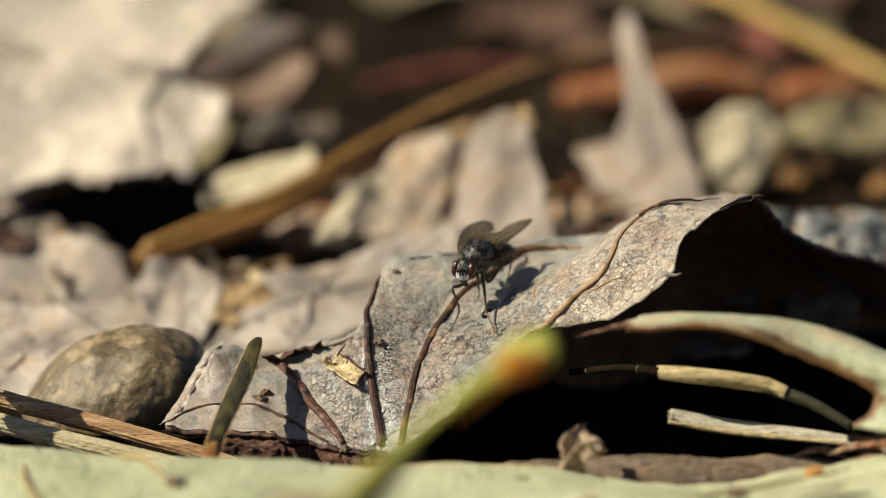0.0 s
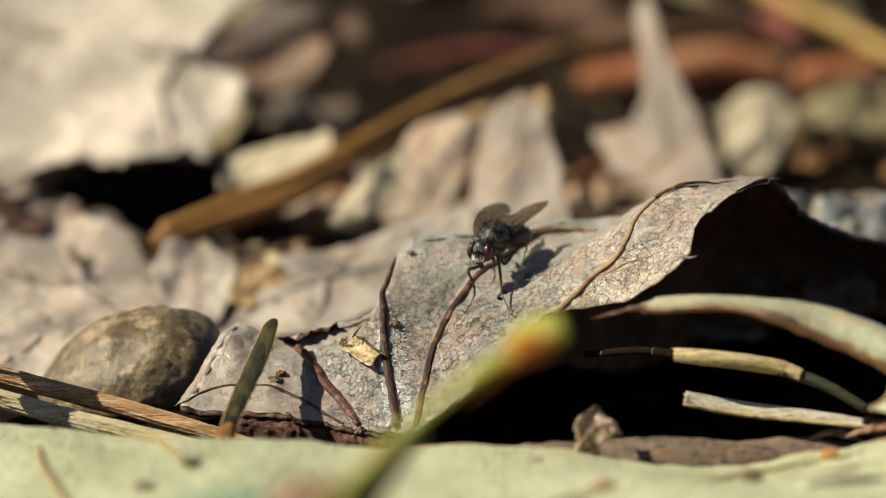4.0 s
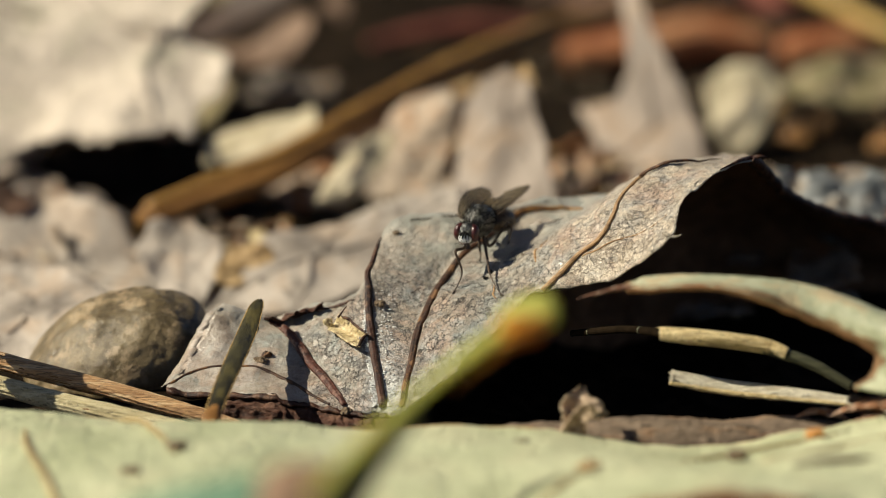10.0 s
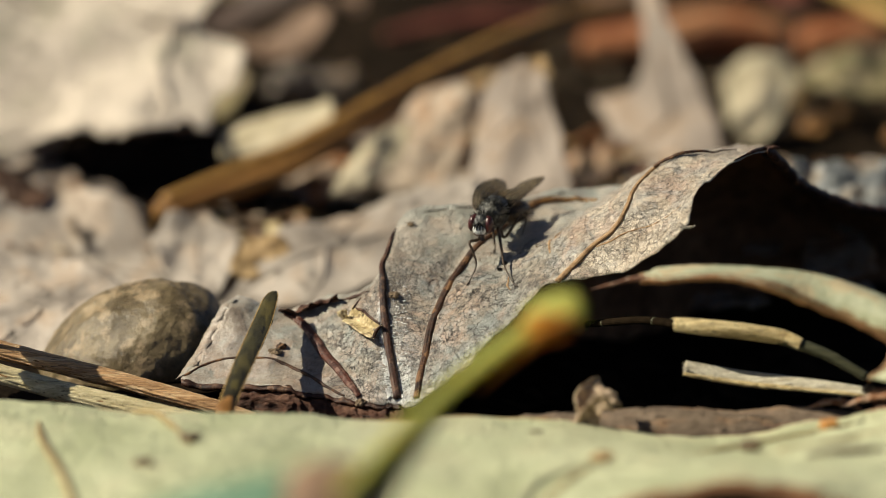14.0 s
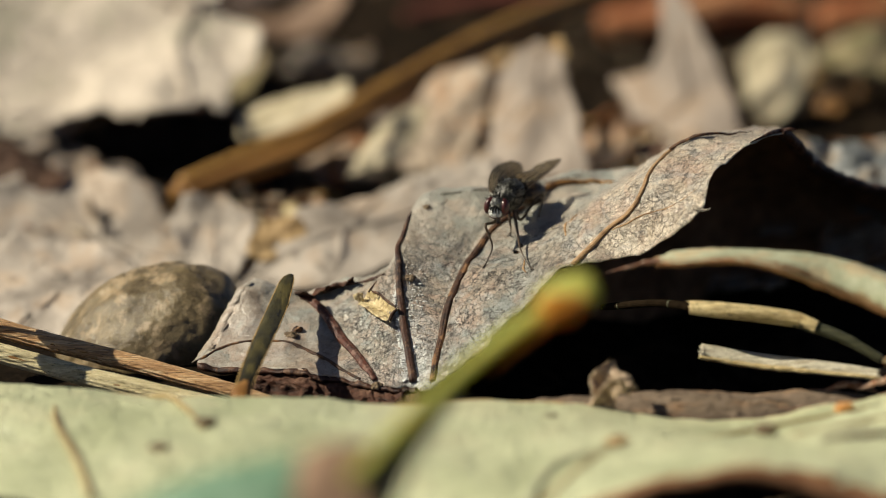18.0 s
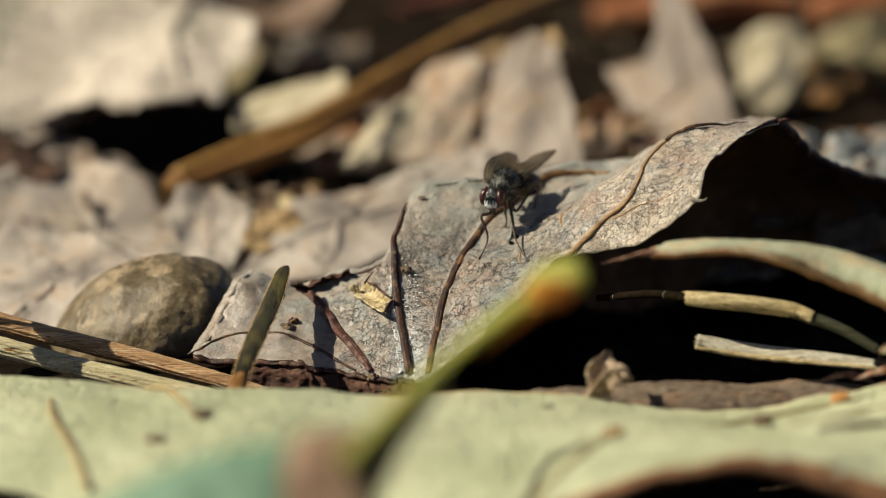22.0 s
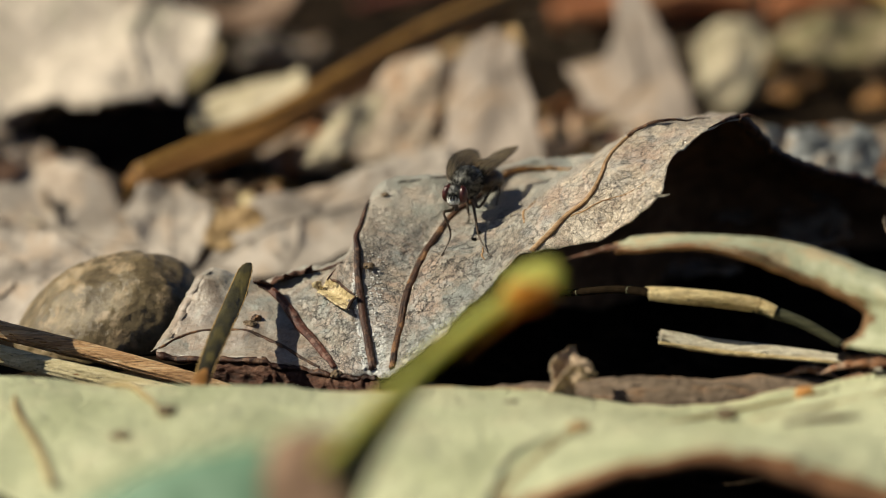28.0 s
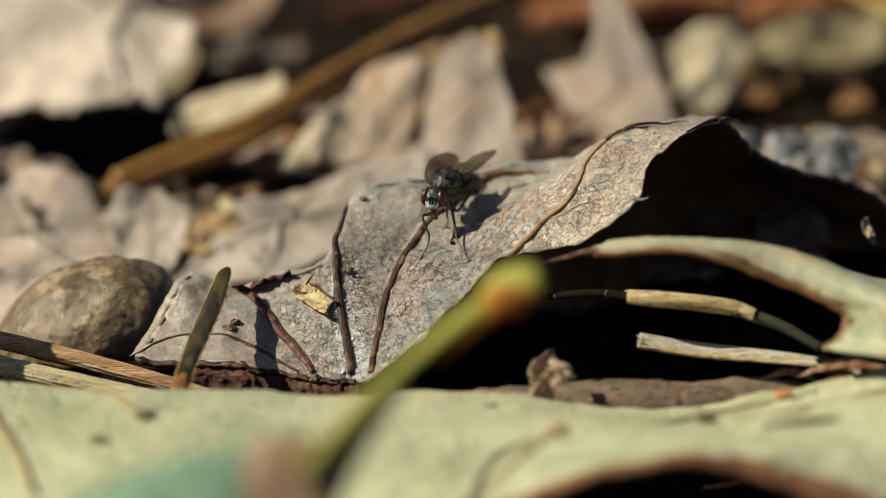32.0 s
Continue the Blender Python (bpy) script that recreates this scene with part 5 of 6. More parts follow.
blade("tan_leaf", (-34.8, 45.0, 1.8), 30, 5, [(-10.8, 6.8), (-3.5, 8.8), (2.7, 7.7), (6.0, 3.9), (8.6, -2.1), (6.6, -5.2), (-0.1, -8.4), (-10.7, -10.7)], M_LITTER, "flat greyish tan dead leaf", cup=0.03, crumple=1.1, ripple=0.22, seed=6.0, veins=4)
blade("tan_leaf", (-24.2, 42.0, 4.3), 30, 0, [(-2.3, -4.3), (-3.6, 0.4), (-1.9, 3.4), (1.9, 3.0), (4.0, 0.0), (4.0, -3.5), (2.3, -6.3), (-0.2, -6.6)], M_LITTER, "small flat greyish leaf scrap", crumple=0.8, ripple=0.25, seed=7.0, veins=2)
blade("ochre_leaf", (-18.0, 40.0, 3.5), 35, 0, [(-2.7, -1.9), (-2.1, 1.0), (0.4, 2.3), (2.5, 1.0), (2.1, -1.6), (-0.4, -2.9)], M_OCHRE, "small ochre scrap of dead leaf", crumple=0.6, seed=8.0, veins=1)
leaf_strip("cream_chip", [[(-22.5, 71.0, 6.6), (-20.2, 71.0, 7.6), (-17.6, 71.0, 8.3), (-12.4, 71.0, 9.8)], [(-23.0, 69.5, 5.9), (-20.4, 69.5, 6.6), (-17.7, 69.5, 7.2), (-12.3, 69.5, 8.8)], [(-23.1, 68.0, 4.7), (-20.6, 68.0, 5.1), (-18.0, 68.0, 5.8), (-12.3, 68.0, 7.4)]], M_CREAM, "long pale cream leaf scrap", 9.0)
leaf_strip("brown_leaf", [[(-47.0, 53.0, 9.9), (-43.5, 52.5, 9.0), (-40.6, 52.0, 7.4), (-37.6, 52.0, 6.0)], [(-47.0, 51.0, 6.5), (-43.7, 51.0, 6.5), (-41.2, 51.0, 6.1), (-38.2, 51.0, 5.6)], [(-47.0, 49.5, 3.0), (-44.0, 49.5, 3.4), (-41.8, 50.0, 4.2), (-38.8, 50.4, 5.1)]], M_BACK_DARK, "dark brown wedge-shaped strip of leaf", 25.0)
blade("cream_chip", (-7.9, 58.0, 7.6), 40, 10, [(-4.5, -3.9), (-2.4, -0.2), (1.2, 2.9), (3.4, 3.4), (3.1, 1.4), (0.6, -1.6), (-2.4, -4.0)], M_CREAM, "narrow pale cream leaf scrap", crumple=0.6, ripple=0.2, seed=10.0, veins=1, vein_mat=M_BACK)
blade("tan_leaf", (-11.5, 42.0, 3.2), 22, 0, [(-11.4, -7.7), (-8.1, -3.4), (-4.8, 2.0), (-0.2, 4.5), (6.0, 8.2), (12.3, 10.0), (13.3, 4.1), (7.2, -2.4), (0.2, -7.3), (-6.8, -8.9)], M_LITTER, "flat tan dead leaf under the curled leaf", cup=0.02, crumple=0.9, ripple=0.25, seed=11.0, veins=4)
blade("tan_leaf", (-2.9, 68.0, 6.2), 38, -24, [(-3.2, -6.0), (-4.2, 0.1), (-3.6, 5.1), (-0.8, 7.2), (2.4, 6.6), (3.3, 2.5), (3.2, -2.3), (1.5, -6.0)], M_BACK, "crumpled tan scrap of dead leaf", crumple=0.9, seed=12.0, veins=2)
blade("tan_leaf", (-36.6, 26.0, 2.9), 18, 0, [(-9.5, 6.0), (-4.7, 8.2), (0.4, 7.8), (5.0, 6.0), (7.2, 2.6), (7.2, -5.0), (1.7, -9.2), (-4.1, -9.2), (-8.3, -5.9)], M_LITTER, "flat greyish tan dead leaf behind the pebble", cup=0.02, crumple=1.0, ripple=0.22, seed=14.0, veins=3)
blade("tan_leaf", (40.6, 100.0, 4.6), 22, 0, [(-6.3, -2.3), (-4.6, 1.7), (0.2, 3.2), (7.3, 4.2), (9.4, 0.2), (4.4, -3.2), (-2.0, -3.9)], M_OLIVE, "flat greyish leaf before a red twig", crumple=1.2, ripple=0.4, seed=16.0, veins=2)
blade("tan_leaf", (-16.6, 106.0, 2.6), 35, 12, [(-4.6, -0.9), (-2.6, 1.3), (1.2, 1.7), (4.4, 0.3), (5.2, -1.3), (1.8, -1.4), (-2.9, -1.5)], M_BACK_GREY, "ragged greyish scrap of dead leaf", crumple=1.6, ripple=0.7, seed=17.0, veins=1)
blade("ochre_leaf", (7.3, 61.0, 15.5), 40, -20, [(-1.0, 0.2), (-0.8, 1.0), (0.3, 1.0), (1.3, -0.2), (1.4, -1.2), (0.1, -0.2)], M_OCHRE, "small golden scrap on an upright leaf tip", crumple=0.6, seed=18.0, veins=1)
blade("cream_chip", (38.6, 16.0, 10.0), 65, 10, [(-0.5, 0.9), (-0.0, 1.1), (0.4, -0.3), (0.5, -1.2), (-0.1, -0.9), (-0.4, 0.1)], M_BACK, "thin pale sliver in the hollow", crumple=0.3, seed=21.0, veins=1, vein_mat=M_BACK, category="flake")
blade("blue_grey_leaf", (35.5, 42.0, 9.1), 35, 0, [(-5.8, 2.9), (-3.0, 3.1), (0.4, 3.0), (3.4, 3.1), (4.5, 2.3), (4.7, 0.5), (4.1, -3.0), (2.6, -4.6), (-0.8, -4.9), (-3.7, -2.6)], M_BLUE, "glossy blue-grey weathered leaf", crumple=1.4, ripple=0.3, seed=13.0, veins=2)
blade("tan_leaf", (34.8, 48.0, 9.3), 35, 0, [(-1.9, -0.9), (-0.9, 0.5), (0.2, 0.9), (1.5, 0.2), (2.3, -0.9), (0.2, -1.3)], M_BACK, "small tan scrap behind a blue-grey leaf", crumple=0.5, seed=20.0, veins=1)

def needle_bundle():
    base = V3((-29.1, 50.0, 5.3))
    e = thing("pine_needles", base, "bundle of long brown dry pine needles", "pine needle")
    mesh_part("needle", tube([(-27.9, 50.0, 4.7), (-23.4, 55.0, 5.2), (-16.3, 62.0, 6.1), (-7.9, 72.0, 8.0), (0.9, 84.0, 9.5), (10.2, 97.0, 10.3), (18.7, 108.0, 9.5), (28.6, 125.0, 7.7)], (0.9, 1.0, 1.0, 1.0, 1.0, 0.9, 0.8, 0.7), 50, 10, base=base, rough=0.05), M_STICK, e)
    mesh_part("needle", tube([(-27.3, 51.0, 5.4), (-22.9, 56.0, 5.9), (-16.3, 63.0, 6.9), (-7.9, 73.0, 9.0), (0.9, 85.0, 10.6), (10.2, 98.0, 11.1), (18.7, 109.0, 10.0), (25.3, 120.0, 8.3)], (0.8, 0.9, 0.9, 0.9, 0.9, 0.8, 0.7, 0.5), 50, 10, base=base, rough=0.05), M_YELLOW_DARK, e)
    mesh_part("needle", tube([(-26.9, 50.0, 4.7), (-22.3, 54.0, 5.2), (-16.7, 60.0, 5.6), (-12.1, 65.0, 6.4)], (0.7, 0.9, 0.8, 0.3), 40, 10, base=base, rough=0.05), M_STICK, e)


needle_bundle()
stalk("yellow_stalk", [(29.4, 140.0, 10.1), (36.1, 135.0, 8.0), (42.6, 130.0, 5.7), (49.9, 122.0, 3.5), (55.4, 116.0, 1.9)], (0.8, 0.9, 0.9, 0.8, 0.8), M_YELLOW, "long yellow-brown dry grass stalk", "stalk", count=30, sides=10)
dry_twig([(-8.5, 126.0, 2.3), (-3.0, 128.0, 3.0), (4.1, 130.0, 3.3), (10.9, 130.0, 2.6)], (0.5, 1.0, 1.2, 1.1), M_RED_DARK, "thick dull red twig among dead leaves", 0.95, 2, "red twigs")
dry_twig([(13.3, 126.0, 0.8), (22.7, 128.0, 1.3), (29.0, 130.0, 1.6), (34.9, 130.0, 0.9)], (1.8, 2.6, 2.8, 2.0), M_RED, "thick red-brown twig among dead leaves", 0.95, 2, "red twigs")
dry_twig([(37.1, 126.0, 1.1), (43.1, 128.0, 1.0), (50.8, 130.0, 0.1), (57.0, 130.0, -0.4)], (2.0, 2.6, 2.4, 2.0), M_RED, "thick red-brown twig among dead leaves", 0.95, 2, "red twigs")


# ---- green stalk close to the lens, swaying ----
def green_stalk():
    base = V3((-8.1, -77.7, 19.9))
    e = thing("green_stalk", base, "young yellow-green leaf stalk with a brown cut tip", "stalk")
    mesh_part("stem", tube([(-7.8, -79.8, 24.9), (-5.9, -73.5, 25.0), (-3.7, -67.2, 25.2), (-1.2, -60.9, 25.4), (1.9, -55.6, 26.2), (4.0, -52.5, 26.5)], (0.95, 0.92, 0.86, 0.90, 1.05, 1.35), 40, 18, base=base, flat=0.42, up=(-0.6, -0.5, 0.6)), M_GREEN, e)
    # separate dark tube paints the stalk's shaded side
    mesh_part("underside", tube([(-7.1, -79.8, 22.0), (-5.5, -73.5, 23.6), (-3.7, -67.2, 23.9), (-2.0, -62.5, 24.1)], (1.15, 1.1, 0.85, 0.4), 40, 12, base=base), M_GREEN_SHADED, e, "stalk underside painted olive-brown for its shade")
    mesh_part("underside", tube([(0.5, -59.8, 24.9), (2.4, -56.7, 25.6), (4.6, -54.1, 26.5), (6.9, -53.6, 27.8)], (0.1, 0.3, 0.5, 0.6), 40, 12, base=base), M_TIP, e, "orange-brown underside near the cut tip")
    mesh_part("tip", tube([(3.8, -52.5, 26.5), (5.4, -52.5, 27.6), (7.7, -52.5, 28.3)], (1.4, 1.65, 1.3), 14, 18, base=base, cap_round=True, flat=0.5, up=(-0.6, -0.5, 0.6)), M_GREEN, e)
    mesh_part("scar", blob((5.2, -53.9, 27.2), (1.6, 0.7, 1.1), rough=0.2, base=base), M_TIP, e, "rust-brown scar near the cut tip")
    up = loft([[(-24.1, -73.5, 19.5), (-20.2, -73.5, 21.5), (-16.5, -73.5, 22.9), (-13.2, -73.5, 23.6), (-10.4, -73.5, 23.8)], [(-24.4, -75.6, 18.5), (-20.1, -75.6, 20.3), (-16.4, -75.6, 21.7), (-13.1, -75.6, 22.5), (-10.3, -75.6, 22.7)], [(-24.8, -79.8, 15.4), (-19.8, -79.8, 16.6), (-16.3, -79.8, 17.3), (-13.0, -79.8, 18.1), (-10.2, -79.8, 18.5)]], 40, 16)
    bm, _, _ = sheet(up, 0.3, wrinkle=0.3, freq=0.15, seed=2.0, base=base)
    mesh_part("leaflet", bm, M_TEAL, e, "dull blue-green leaflet")
    up = loft([[(-11.5, -76.6, 24.7), (-10.2, -76.6, 25.5), (-8.1, -76.6, 25.6), (-6.2, -76.6, 25.2)], [(-11.8, -78.8, 23.0), (-10.2, -78.8, 23.7), (-8.1, -78.8, 23.9), (-6.3, -78.8, 23.6)], [(-11.9, -81.9, 18.6), (-10.1, -81.9, 18.9), (-8.0, -81.9, 19.3), (-6.6, -81.9, 19.3)]], 24, 12)
    bm, _, _ = sheet(up, 0.3, wrinkle=0.3, freq=0.15, seed=4.0, base=base)
    mesh_part("withered_leaflet", bm, M_PINK, e, "withered pinkish-brown leaflet")
    return e


GREEN = green_stalk()


# ---- the fly ----
def ell(name, c, radii, fwd, up, mat, parent, base, label="", rough=0.0, freq=2.0, sub=4):
    f = Vector(fwd).normalized()
    side = f.cross(Vector(up)).normalized()
    u = side.cross(f).normalized()
    return mesh_part(name, blob(c, radii, (f, side, u), rough=rough, freq=freq, sub=sub, base=base), mat, parent, label)


def bristles(count, c, radii, fwd, up, base, length, seed, lean=0.5, cone=-0.2):
    rnd = random.Random(seed)
    f = Vector(fwd).normalized()
    side = f.cross(Vector(up)).normalized()
    u = side.cross(f).normalized()
    bm = bmesh.new()
    c = Vector(c)
    made = 0
    while made < count:
        q = Vector((rnd.gauss(0, 1), rnd.gauss(0, 1), rnd.gauss(0, 1))).normalized()
        if q.z < cone:
            continue
        made += 1
        p = c + f * q.x * radii[0] + side * q.y * radii[1] + u * q.z * radii[2]
        d = (f * q.x + side * q.y + u * q.z - f * lean).normalized() * length * rnd.uniform(0.6, 1.3)
        tube([p, p + d * 0.5, p + d - f * 0.06], (0.030, 0.022, 0.008), 4, 4, base=base, bm=bm)
    return bm


def fly():
    base = V3((2.6, 8.0, 11.6))
    e = thing("fly", base, "grey-black fly with dark red eyes standing on the leaf", "fly")
    fwd = Vector((-0.40, -0.88, -0.22))
    face = Vector((-0.30, -0.93, 0.20))
    up = Vector((0, -0.2, 1))
    head_c = V3((1.8, 9.7, 15.4))
    thor_c = V3((2.9, 11.8, 15.9))
    thorax = ell("thorax", thor_c, (1.62, 1.28, 1.42), fwd, up, M_FLY, e, base, rough=0.03)
    mesh_part("bristles", bristles(190, thor_c, (1.62, 1.28, 1.42), fwd, up, base, 0.36, 5), M_BLACK, thorax)
    ell("scutellum", thor_c - fwd.normalized() * 1.45 + Vector((0, 0, 0.3)), (0.55, 0.65, 0.42), fwd, up, M_FLY, e, base)
    abd_c = V3((4.7, 14.6, 15.3))
    abdomen = ell("abdomen", abd_c, (1.95, 1.2, 1.02), (-0.55, -0.82, 0.05), up, M_FLY_BROWN, e, base, "dark brown abdomen", rough=0.03)
    mesh_part("bristles", bristles(60, abd_c, (1.95, 1.2, 1.02), (-0.55, -0.82, 0.05), up, base, 0.35, 6), M_BLACK, abdomen)
    side = face.cross(up).normalized()
    hu = side.cross(face).normalized()
    fc = face.normalized()
    head = ell("head", head_c, (0.72, 0.95, 0.92), face, up, M_FLY, e, base, "black-grey head")
    for sgn in (-1, 1):
        ell("eye", head_c + side * 0.62 * sgn + hu * 0.08 + fc * 0.05, (0.62, 0.44, 0.76), face + side * 0.35 * sgn, up, M_EYE, head, base, "dark red compound eye")
    ell("face", head_c + fc * 0.44 - hu * 0.40, (0.36, 0.56, 0.52), face, up, M_FACE, head, base, "silvery white face")
    ell("forehead", head_c + fc * 0.36 + hu * 0.34, (0.36, 0.40, 0.52), face, up, M_FRONS, head, base, "silver-grey forehead", rough=0.05)
    for sgn in (-1, 1):
        mesh_part("antenna", tube([head_c + fc * 0.72 + side * 0.06 * sgn + hu * 0.12, head_c + fc * 0.84 + side * 0.11 * sgn - hu * 0.12, head_c + fc * 0.82 + side * 0.16 * sgn - hu * 0.46], (0.06, 0.085, 0.05), 10, 6, base=base), M_BLACK, head, "black antenna")
        mesh_part("suture", tube([head_c + fc * 0.74 + hu * 0.16, head_c + fc * 0.72 + side * 0.30 * sgn - hu * 0.06, head_c + fc * 0.70 + side * 0.40 * sgn - hu * 0.48], (0.06, 0.065, 0.035), 10, 6, base=base), M_BLACK, head, "black face line")
        mesh_part("whisker", tube([head_c + fc * 0.72 + side * 0.18 * sgn - hu * 0.55, head_c + fc * 0.86 + side * 0.30 * sgn - hu * 0.78], (0.03, 0.01), 6, 5, base=base), M_BLACK, head)
    mesh_part("mouth_edge", tube([head_c + fc * 0.6 - side * 0.42 - hu * 0.78, head_c + fc * 0.74 - hu * 0.88, head_c + fc * 0.6 + side * 0.42 - hu * 0.78], (0.06, 0.07, 0.06), 12, 6, base=base), M_FLY_LEG, head, "brown mouth edge")
    mesh_part("bristles", bristles(70, head_c, (0.72, 0.9, 0.92), face, up, base, 0.4, 8, lean=-0.2, cone=0.1), M_BLACK, head)
    mouth = head_c + fc * 0.30 - hu * 0.86
    ob = new("proboscis", tube_mesh("proboscis", [(0, 0, 0.15), (0, 0, -0.3), (0.03, -0.05, -0.62), (0.03, -0.05, -0.78)], (0.2, 0.18, 0.2, 0.26), M_FLY_LEG))
    ob.parent = e
    ob["label"] = "dark brown mouthpart"
    legs = (
        [head_c + Vector((0.2, 1.0, -0.9)), (1.5, 9.4, 14.2), (0.8, 8.6, 14.2), (1.05, 8.4, 13.4), (1.3, 8.2, 12.7), (1.25, 8.0, 12.1), (0.8, 7.5, 11.25), (0.5, 6.8, 11.0)],
        [thor_c + Vector((0.3, -0.6, -0.9)), (3.4, 10.0, 13.8), (3.5, 8.5, 13.1), (3.6, 7.0, 12.5), (4.2, 5.4, 11.6), (4.6, 4.8, 11.35)],
        [thor_c + Vector((0.5, 0.5, -1.0)), (3.8, 12.0, 13.7), (4.7, 12.2, 14.8), (5.35, 12.4, 15.6), (5.65, 12.6, 15.0), (5.5, 13.2, 14.1), (5.45, 13.8, 13.45)],
        [thor_c + Vector((-0.1, -0.7, -0.9)), (2.9, 10.6, 13.9), (3.0, 10.9, 13.2), (2.9, 11.0, 12.6)],
        [thor_c + Vector((-0.5, 0.4, -0.9)), thor_c + Vector((-0.9, 0.9, -0.8)), thor_c + Vector((-1.1, 1.2, -1.6)), thor_c + Vector((-1.0, 1.4, -2.6))],
        [thor_c + Vector((-0.2, 1.6, -0.9)), thor_c + Vector((-0.5, 2.6, -0.5)), thor_c + Vector((-0.6, 3.0, -1.2)), thor_c + Vector((-0.5, 3.1, -1.9))],
    )
    for path in legs:
        n = len(path)
        radii = [0.165 - 0.12 * min(i / (n - 2), 1.0) for i in range(n)]
        radii[-1] = 0.065
        leg = mesh_part("leg", tube(path, radii, 44, 7, base=base), M_FLY_LEG, e)
        rnd = random.Random(len(leg.name) + n)
        bm = bmesh.new()
        pts = spline(path, 40)
        for _ in range(26):
            k = rnd.randrange(8, 37)
            d = Vector((rnd.uniform(-1, 1), rnd.uniform(-1, 1), rnd.uniform(-1, 0.4))).normalized() * 0.22
            tube([pts[k], pts[k] + d * 0.6, pts[k] + d], (0.014, 0.01, 0.004), 3, 4, base=base, bm=bm)
        mesh_part("bristles", bm, M_BLACK, leg)
    wing_curves = (
        ([(1.8, 11.7, 16.4), (1.2, 12.3, 16.3), (1.1, 13.4, 16.8), (1.4, 15.0, 17.3), (2.1, 16.7, 17.5), (3.2, 18.3, 17.4), (3.9, 18.9, 17.1)], [(2.3, 12.0, 16.4), (2.5, 12.8, 16.6), (2.8, 13.9, 16.7), (3.2, 15.3, 16.7), (3.7, 16.7, 16.7), (4.2, 18.0, 16.7), (4.2, 18.9, 16.8)]),
        ([(3.9, 12.0, 16.0), (4.3, 12.8, 16.3), (5.0, 13.9, 16.6), (5.8, 15.3, 16.9), (6.6, 16.7, 17.1), (7.2, 18.0, 17.3), (7.4, 18.6, 17.4)], [(3.2, 12.5, 16.5), (3.1, 13.4, 17.0), (3.5, 14.2, 17.4), (4.5, 15.3, 17.3), (5.3, 16.9, 17.4), (6.5, 18.3, 17.5), (7.3, 18.7, 17.5)]),
    )
    wings = []
    for lead, trail in wing_curves:
        lead, trail = ([Vector(p) + Vector((0.12, 0, -0.2)) for p in row] for row in (lead, trail))
        mid = [(Vector(a) + Vector(b)) / 2 + Vector((0, 0, 0.12)) for a, b in zip(lead, trail)]
        g = loft([lead, mid, trail], 40, 14)
        root = Vector(mid[0])
        bm, skin, nrm = sheet(g, 0.02, wrinkle=0.06, freq=0.8, seed=1.0, base=root)
        w = mesh_part("wing", bm, M_WING, e, "smoky brown see-through wing")
        w.location = (root - base) * MM
        for row, reach, rad in ((0, 39, 0.07), (2, 39, 0.045), (5, 37, 0.042), (8, 34, 0.04), (11, 26, 0.036)):
            mesh_part("wing_vein", tube([skin[row][i] for i in range(0, reach + 1, 3)], (rad, rad * 0.8, rad * 0.5), 30, 5, base=root), M_FLY_LEG, w)
        mesh_part("wing_vein", tube([skin[j][22 + j // 3] for j in range(2, 9, 2)], (0.024, 0.02), 8, 5, base=root), M_FLY_LEG, w)
        wings.append(w)
    return e, ob, mouth - base


def tube_mesh(name, path, radii, mat):
    bm = tube(path, radii, 14, 9)
    bm.normal_update()
    me = bpy.data.meshes.new(name)
    for f in bm.faces:
        f.smooth = True
    bm.to_mesh(me)
    bm.free()
    me.transform(Matrix.Scale(MM, 4))
    me.materials.append(mat)
    return me


FLY, MOUTHPART, MOUTH = fly()


# ---- small bits on and around the curled leaf ----
def husk():
    base = V3((-8.3, 6.8, 8.2))
    e = thing("seed_husk", base + Vector((0, -0.1, 0.15)), "small torn yellow seed husk on the leaf", "husk")
    edge_a = [(-9.6, 6.3, 7.9), (-8.7, 5.1, 7.8), (-7.7, 3.8, 7.5), (-6.9, 3.0, 7.4)]
    floor_ = [(-9.1, 7.4, 8.0), (-8.3, 6.5, 7.9), (-7.3, 5.2, 7.7), (-6.7, 4.4, 7.5)]
    edge_b = [(-8.7, 7.1, 9.0), (-7.9, 6.2, 8.8), (-6.9, 4.7, 8.5), (-6.2, 3.9, 8.3)]
    g = loft([edge_a, floor_, edge_b], 30, 14)
    bm, skin, nrm = sheet(g, 0.08, wrinkle=0.07, freq=1.4, seed=6.0, fray=0.10, base=base)
    mesh_part("shell", bm, M_HUSK, e)
    for row in (skin[0], skin[-1]):
        mesh_part("rim", tube([p + Vector((0, -0.05, 0.05)) for p in row[2:28:3]], (0.05, 0.11, 0.12, 0.06), 40, 7, base=base, rough=0.6, freq=1.8), M_VEIN_DARK if row is skin[-1] else M_HUSK, e, "curled husk rim")
    mesh_part("torn_end", tube([skin[0][28], skin[7][28] + Vector((0, -0.15, 0.1)), skin[13][28]], (0.1, 0.16, 0.1), 14, 7, base=base, rough=0.5), M_VEIN_DARK, e, "dark torn husk end")
    mesh_part("flap", blob(Vector((-9.5, 7.0, 8.3)), (0.4, 0.22, 0.36), rough=0.6, freq=1.5, base=base), M_HUSK, e)
    mesh_part("spine", tube([(-8.7, 6.2, 9.0), (-8.4, 6.0, 9.5), (-8.0, 6.4, 9.9)], (0.09, 0.07, 0.03), 8, 6, base=base), M_VEIN_DARK, e, "dark spine")


husk()


